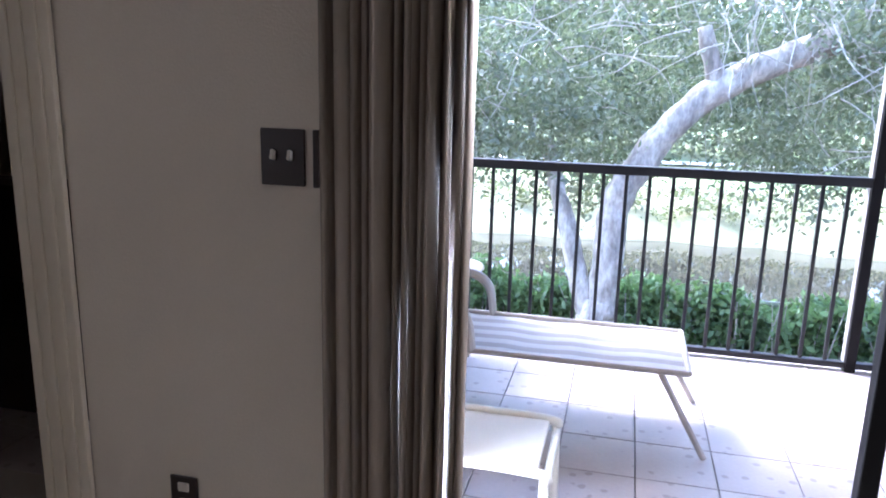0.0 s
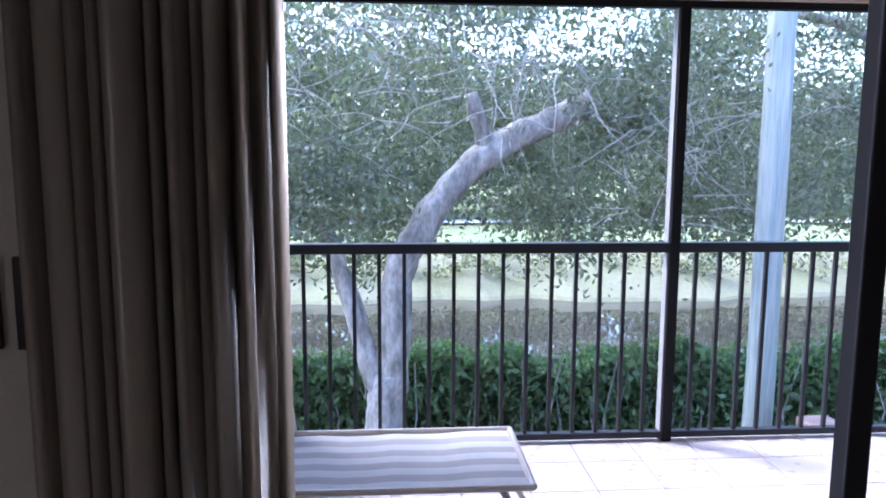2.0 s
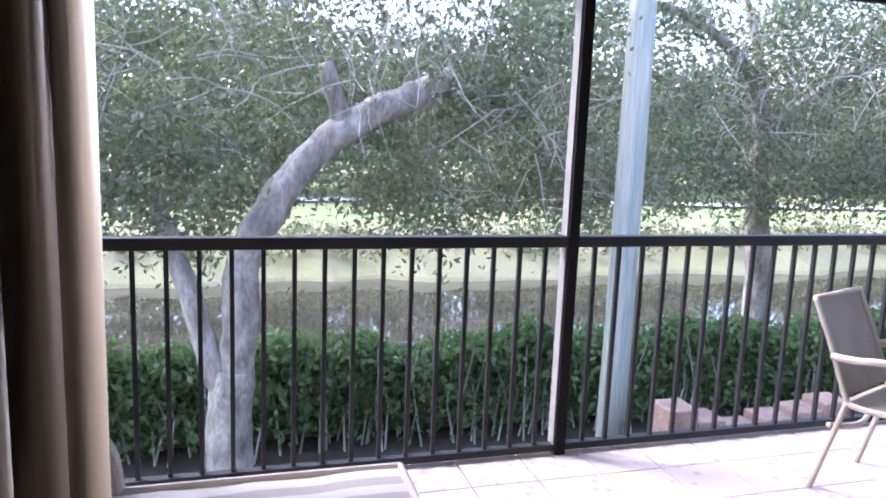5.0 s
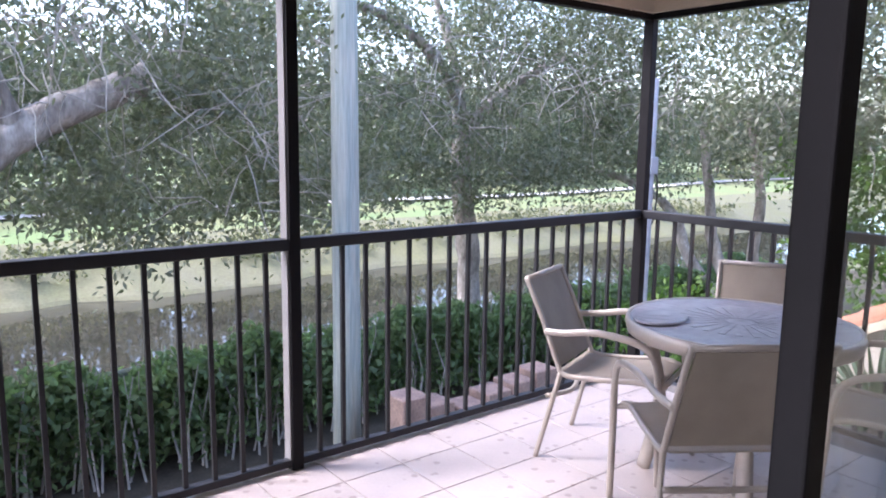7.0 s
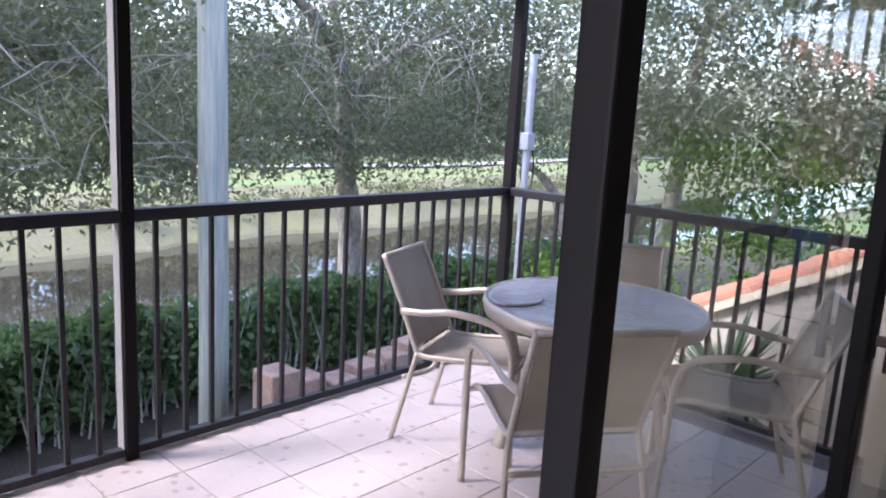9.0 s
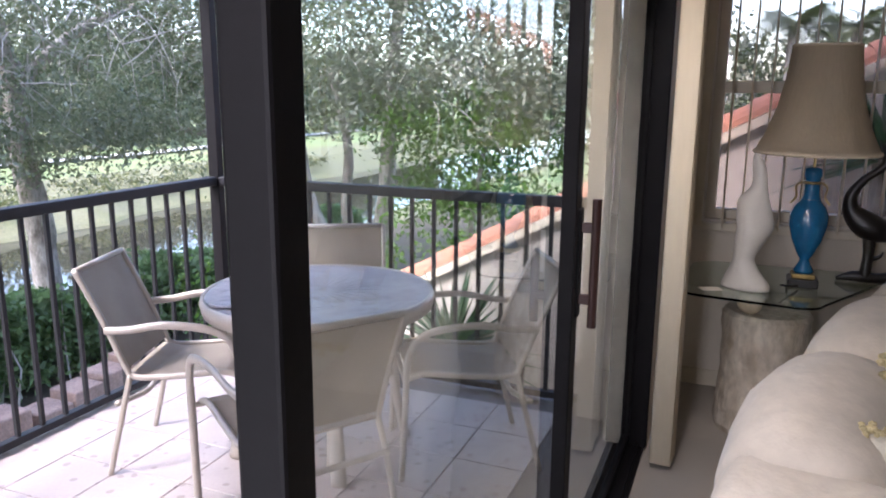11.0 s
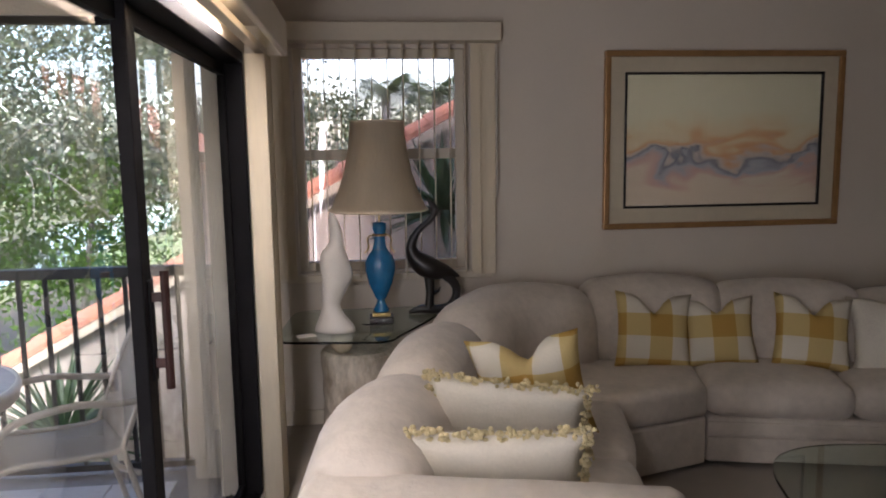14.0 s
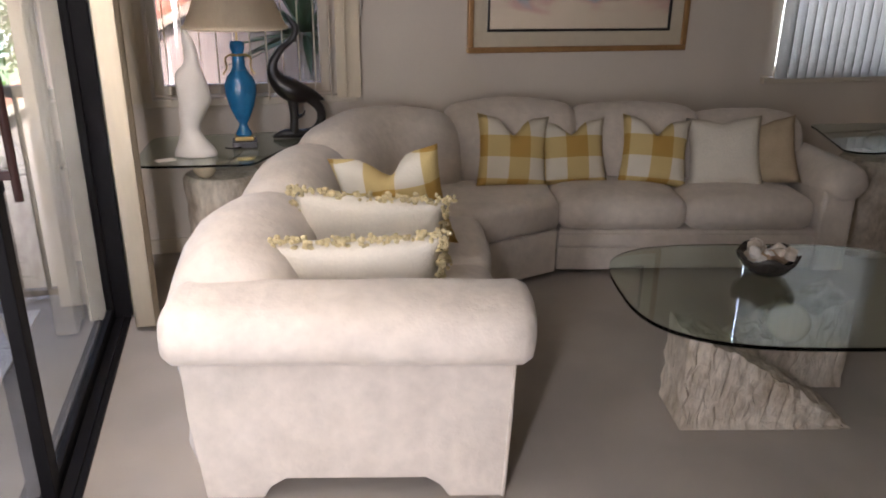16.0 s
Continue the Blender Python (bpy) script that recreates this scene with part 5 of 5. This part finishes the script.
# clipped ficus hedge along the garden
hedge = root("hedge", "dense green ficus hedge with bare lower stems", "hedge")
n = 70000
hx = rng.uniform(-7.5, 16.5, n)
hy = 10.0 + np.abs(rng.normal(size=n)) * 0.30 + rng.uniform(0, 0.5, n)
hz = -1.28 + 0.10 * np.sin(hx * 2.1) + 0.08 * np.sin(hx * 5.3) - np.abs(rng.normal(size=n)) ** 1.0 * 0.62
keep = hz > GZ0 + 0.15
hc = np.stack([hx, hy, hz], axis=1)[keep]
ob = new("foliage", quads_mesh("foliage", leaves(rng, hc, 0.12, 0.25, 0.52), HEDGELEAF))
ob.parent, ob["kind"] = hedge, "stuff"
bm = bmesh.new()
rh = random.Random(8)
for _ in range(200):
    x = rh.uniform(-7, 15)
    y0 = 10.1 + rh.uniform(0, 0.5)
    tube([(x, y0, GZ0 - 0.02), (x + rh.uniform(-0.15, 0.15), y0 + rh.uniform(-0.1, 0.1), -2.1), (x + rh.uniform(-0.3, 0.3), y0 + rh.uniform(-0.1, 0.1), -1.3)], [0.018, 0.013, 0.006], 5, bm=bm)
o = part("stem_tangle", bm, TWIG, hedge)
o["kind"] = "stuff"
# Added darker block behind the leaves, standing in for the hedge's inner shade
part("shade_core", rough_up(box(-7.5, 10.75, GZ0 - 0.05, 16.5, 11.0, -1.42, 0.1), 0.1, 2), FARLEAF, hedge)

# utility pole
up = root("utility_pole", "weathered grey-green wooden utility pole", "pole", pose(4.03, 8.5, 0))
part("shaft", rough_up(tube([(0, 0, GZ0 - 0.1), (0.01, 0, -1), (0, 0, 1), (-0.01, 0, 3), (0, 0, 8)], [0.165, 0.16, 0.155, 0.148, 0.13], 16), 0.008, 4), POLEWOOD, up, smooth=True)
sp = root("service_pole", "thin grey steel service pole with a looped cable", "pole", pose(7.1, 6.72, 0))
part("shaft", tube([(0, 0, GZ0 - 0.1), (0, 0, 2.2)], 0.045, 12), METALGREY, sp)
part("meter_box", box(-0.07, -0.06, 1.1, 0.07, 0.06, 1.3, 0.01), METALGREY, sp)
part("cable", tube(curve_pts([(0.05, 0, 1.2), (0.12, -0.02, 1.0), (0.14, 0, 0.7), (0.06, 0, 0.5), (-0.02, 0.05, 0.8), (0.05, 0.05, 1.15)]), 0.010, 6), RAILBLACK, sp)

# stepped terracotta garden wall ends below the railing
gw = root("garden_wall", "low stepped terracotta block garden wall", "wall")
for x, y, w, h in ((4.18, 7.5, 0.34, 1.60), (4.53, 7.5, 0.34, 1.46), (4.98, 7.5, 0.36, 1.34), (5.36, 7.5, 0.36, 1.42), (5.74, 7.5, 0.36, 1.47), (6.12, 7.5, 0.36, 1.54)):
    part("block", box(x - w / 2, y - 0.18, GZ0 - 0.02, x + w / 2, y + 0.18, GZ0 + h - 0.10, 0.02), GARDENBRICK, gw)

# neighbouring wing with a raking terracotta coping
nb = root("neighbour_wing", "pale stucco wing with a raking terracotta tile coping", "house")
X0, X1 = 5.62, 5.9
def rake(y):
    return 0.10 + (3.9 - y) * 0.545
bm = ring_loft([[(X0, 5.0, GZ0 - 0.1), (X0, 5.0, rake(5.0) - 0.10), (X0, -1.4, rake(-1.4) - 0.10), (X0, -1.4, GZ0 - 0.1)], [(X1, 5.0, GZ0 - 0.1), (X1, 5.0, rake(5.0) - 0.10), (X1, -1.4, rake(-1.4) - 0.10), (X1, -1.4, GZ0 - 0.1)]])
part("wall", bm, WHITESTUCCO, nb)
part("coping_ledge", ring_loft([[(X0 - 0.05, 5.05, rake(5.05) - 0.16), (X1 + 0.05, 5.05, rake(5.05) - 0.16), (X1 + 0.05, 5.05, rake(5.05) - 0.09), (X0 - 0.05, 5.05, rake(5.05) - 0.09)], [(X0 - 0.05, -1.45, rake(-1.45) - 0.16), (X1 + 0.05, -1.45, rake(-1.45) - 0.16), (X1 + 0.05, -1.45, rake(-1.45) - 0.09), (X0 - 0.05, -1.45, rake(-1.45) - 0.09)]]), TRIM, nb)
tl = []
for z0_, r_ in ((0.0, 0.115), (0.40, 0.098)):
    ring = [(r_ * math.cos(a), z0_, r_ * 0.9 * math.sin(a)) for a in [math.pi * k / 8 for k in range(9)]]
    ring += [((r_ - 0.016) * math.cos(a), z0_, (r_ - 0.016) * 0.9 * math.sin(a)) for a in [math.pi * (8 - k) / 8 for k in range(9)]]
    tl.append(ring)
barrel = to_mesh("coping_tile", ring_loft(tl), TERRACOTTA)
y = 5.0
while y > -1.3:
    o = new("coping_tile", barrel)
    o.parent = nb
    o.matrix_basis = Matrix.Translation(((X0 + X1) / 2, y, rake(y) - 0.085)) @ Matrix.Rotation(radians(180 - 0), 4, "Z") @ Matrix.Rotation(math.atan(0.545), 4, "X") @ Matrix.Diagonal((1.35, 1, 1.1, 1))
    y -= 0.335
part("roof_slope", ring_loft([[(X1, 2.5, rake(2.5) - 0.5), (X1, -1.4, rake(-1.4) - 0.3), (X1, -1.4, rake(-1.4) - 0.42), (X1, 2.5, rake(2.5) - 0.62)], [(X1 + 6, 2.5, rake(2.5) - 0.5), (X1 + 6, -1.4, rake(-1.4) - 0.3), (X1 + 6, -1.4, rake(-1.4) - 0.42), (X1 + 6, 2.5, rake(2.5) - 0.62)]]), TERRACOTTA, nb)


def yucca(m, label, count, length, seed, trunk):
    yc = root("yucca", label, "plant", m)
    ry_ = random.Random(seed)
    part("trunk", rough_up(tube([(0, 0, -trunk), (0.03, 0, -trunk * 0.5), (0, 0, 0.0)], [0.10, 0.08, 0.06], 10), 0.015, 9), BARK, yc)
    for _ in range(count):
        az, el = ry_.uniform(0, 2 * math.pi), math.asin(ry_.uniform(-0.35, 1.0))
        L = length * ry_.uniform(0.75, 1.1)
        d = Vector((math.cos(az) * math.cos(el), math.sin(az) * math.cos(el), math.sin(el)))
        side = d.cross(Vector((0, 0, 1)))
        side = side.normalized() if side.length > 0.01 else Vector((1, 0, 0))
        nrm = side.cross(d).normalized()
        bm = bmesh.new()
        prev = None
        for t, w in ((0.03, 0.016), (0.35, 0.026), (0.7, 0.019), (1.0, 0.001)):
            p = d * L * t + Vector((0, 0, -0.10 * L * t * t))
            row = [bm.verts.new(p + side * w), bm.verts.new(p + nrm * (-0.35 * w)), bm.verts.new(p - side * w)]
            if prev:
                bm.faces.new((prev[0], prev[1], row[1], row[0]))
                bm.faces.new((prev[1], prev[2], row[2], row[1]))
            prev = row
        part("leaf", bm, SPIKE, yc)


yucca(pose(5.05, 3.28, -0.32), "spiky green yucca below the east railing", 95, 0.72, 4, 2.4)
yucca(pose(5.15, 0.62, 1.20), "tall spiky yucca outside the east window", 90, 0.62, 9, 3.9)

# palms beyond the wing
for px_, py_, pz_, lab in ((20.0, 0.55, 3.2, "coconut palm beyond the tile roof"), (20.6, -0.85, 3.2, "coconut palm with full crown beyond the roof")):
    pm = root("palm_tree", lab, "tree", pose(px_, py_, 0), group="palms")
    part("trunk", tube(curve_pts([(0, 0, GZ0), (0.1, 0, 0), (0, 0, pz_)]), 0.13, 8), BARK, pm)
    rp = random.Random(int(px_ * 10))
    for k in range(17):
        az, el = 2 * math.pi * k / 17 + rp.uniform(-0.2, 0.2), rp.uniform(-0.1, 1.1)
        L = rp.uniform(1.1, 1.6)
        q = []
        for i in range(26):
            t = (i + 1) / 26
            c0 = Vector((math.cos(az) * math.cos(el) * L * t, math.sin(az) * math.cos(el) * L * t, pz_ + math.sin(el) * L * t - 0.75 * L * t * t))
            for s in (-1, 1):
                sd_ = Vector((-math.sin(az), math.cos(az), -0.45)) * s
                w = 0.36 * math.sin(math.pi * min(1, t * 0.9 + 0.1)) + 0.05
                fw = Vector((math.cos(az), math.sin(az), -0.3)) * 0.05
                tp = c0 + sd_ * w + fw * 3
                q.append([c0, c0 + fw * 0.6, tp, tp - fw * 0.3])
        o = new("frond", quads_mesh("frond", np.array(q), PALM))
        o.parent = pm

# far shore trees and shrubs
for i in range(46):
    fx = -46 + i * 3.1 + random.uniform(-1.5, 1.5)
    fy = 44 + random.uniform(-4, 9)
    h = random.uniform(6.5, 10) if fx < 14 else random.uniform(5, 8)
    ft = root("far_tree", "distant broadleaf tree on the far lawn", "tree", group="far trees")
    limbs(ft, [([(fx, fy, -2.4), (fx + 0.3, fy, 0), (fx, fy, h - 3)], 0.25, 0.08)], BARK, "trunk", 6)
    cl = [(fx + rng.normal() * 2.2, fy + rng.normal() * 1.5, -0.6 + (h - 1.2) * rng.uniform(0, 1)) for _ in range(75)]
    crown("crown", ft, cl, 60, 0.9, 0.45, FARLEAF, 0.2)
for i in range(18):
    fx = 14 + i * 4.0 + random.uniform(-1.5, 1.5)
    fy = 30 - i * 3.6 + random.uniform(-2, 2) if fx > 38 else 999
    if fy > 900:
        continue
    ft = root("far_tree", "distant broadleaf tree beyond the canal bend", "tree", group="far trees")
    limbs(ft, [([(fx, fy, -2.9), (fx + 0.3, fy, 0), (fx, fy, 4)], 0.25, 0.08)], BARK, "trunk", 6)
    cl = [(fx + rng.normal() * 2.0, fy + rng.normal() * 2.2, -0.6 + 6 * rng.uniform(0, 1)) for _ in range(40)]
    crown("crown", ft, cl, 60, 0.8, 0.42, FARLEAF, 0.2)
fs = root("bank_shrubs", "scrubby dry shrubs along the far canal bank", "shrubs")
cl = [(rng.uniform(-20, 40), rng.uniform(25.0, 28.5), -2.75 + rng.uniform(0, 0.55)) for _ in range(480)]
crown("foliage", fs, cl, 50, 0.28, 0.16, leaf_mat("dry_shrub_leaf", (0.17, 0.17, 0.085), 0.5, 0.2), 0.0, 0.5)
bd = root("far_building", "low white building far across the lawn", "building")
part("wall", box(42, 66, -2.3, 70, 76, 1.4), WHITESTUCCO, bd)
part("roof", box(41.4, 65.4, 1.4, 70.6, 76.6, 1.8, 0.05), PATHMAT, bd)
for i in range(6):
    part("window", box(44 + i * 4.3, 65.93, -0.9, 46 + i * 4.3, 65.99, 0.5), BRONZE, bd)

# ---- balcony tiles ----
S = 0.313
bm = box(-S / 2 + 0.0025, -S / 2 + 0.0025, -0.011, S / 2 - 0.0025, S / 2 - 0.0025, 0.0, 0.0015, seg=1)
TM = to_mesh("tile", bm, TILE)
slab = bpy.data.objects["balcony_slab"]
gx0, gy0 = -0.19 + S / 2, 3.385 + S / 2


def half_tile(d):
    b = box(-S / 2 + 0.0025, -S / 2 + 0.0025, -0.011, S / 2 - 0.0025, -S / 2 + d, 0.0, 0.0015, seg=1)
    return to_mesh("tile", b, TILE)


edge_tile = half_tile(RY + 0.09 - (gy0 + 2 * S - S / 2) - 0.0025)
for i in range(-12, 13):
    for j in range(-5, 3):
        x, y = gx0 + i * S, gy0 + j * S
        if x - S / 2 < -3.99 or x + S / 2 > RX + 0.11 or y - S / 2 < SLY + 0.14:
            continue
        o = new("tile", edge_tile if j == 2 else TM)
        o.parent = slab
        o.matrix_basis = pose(x, y, 0.0)
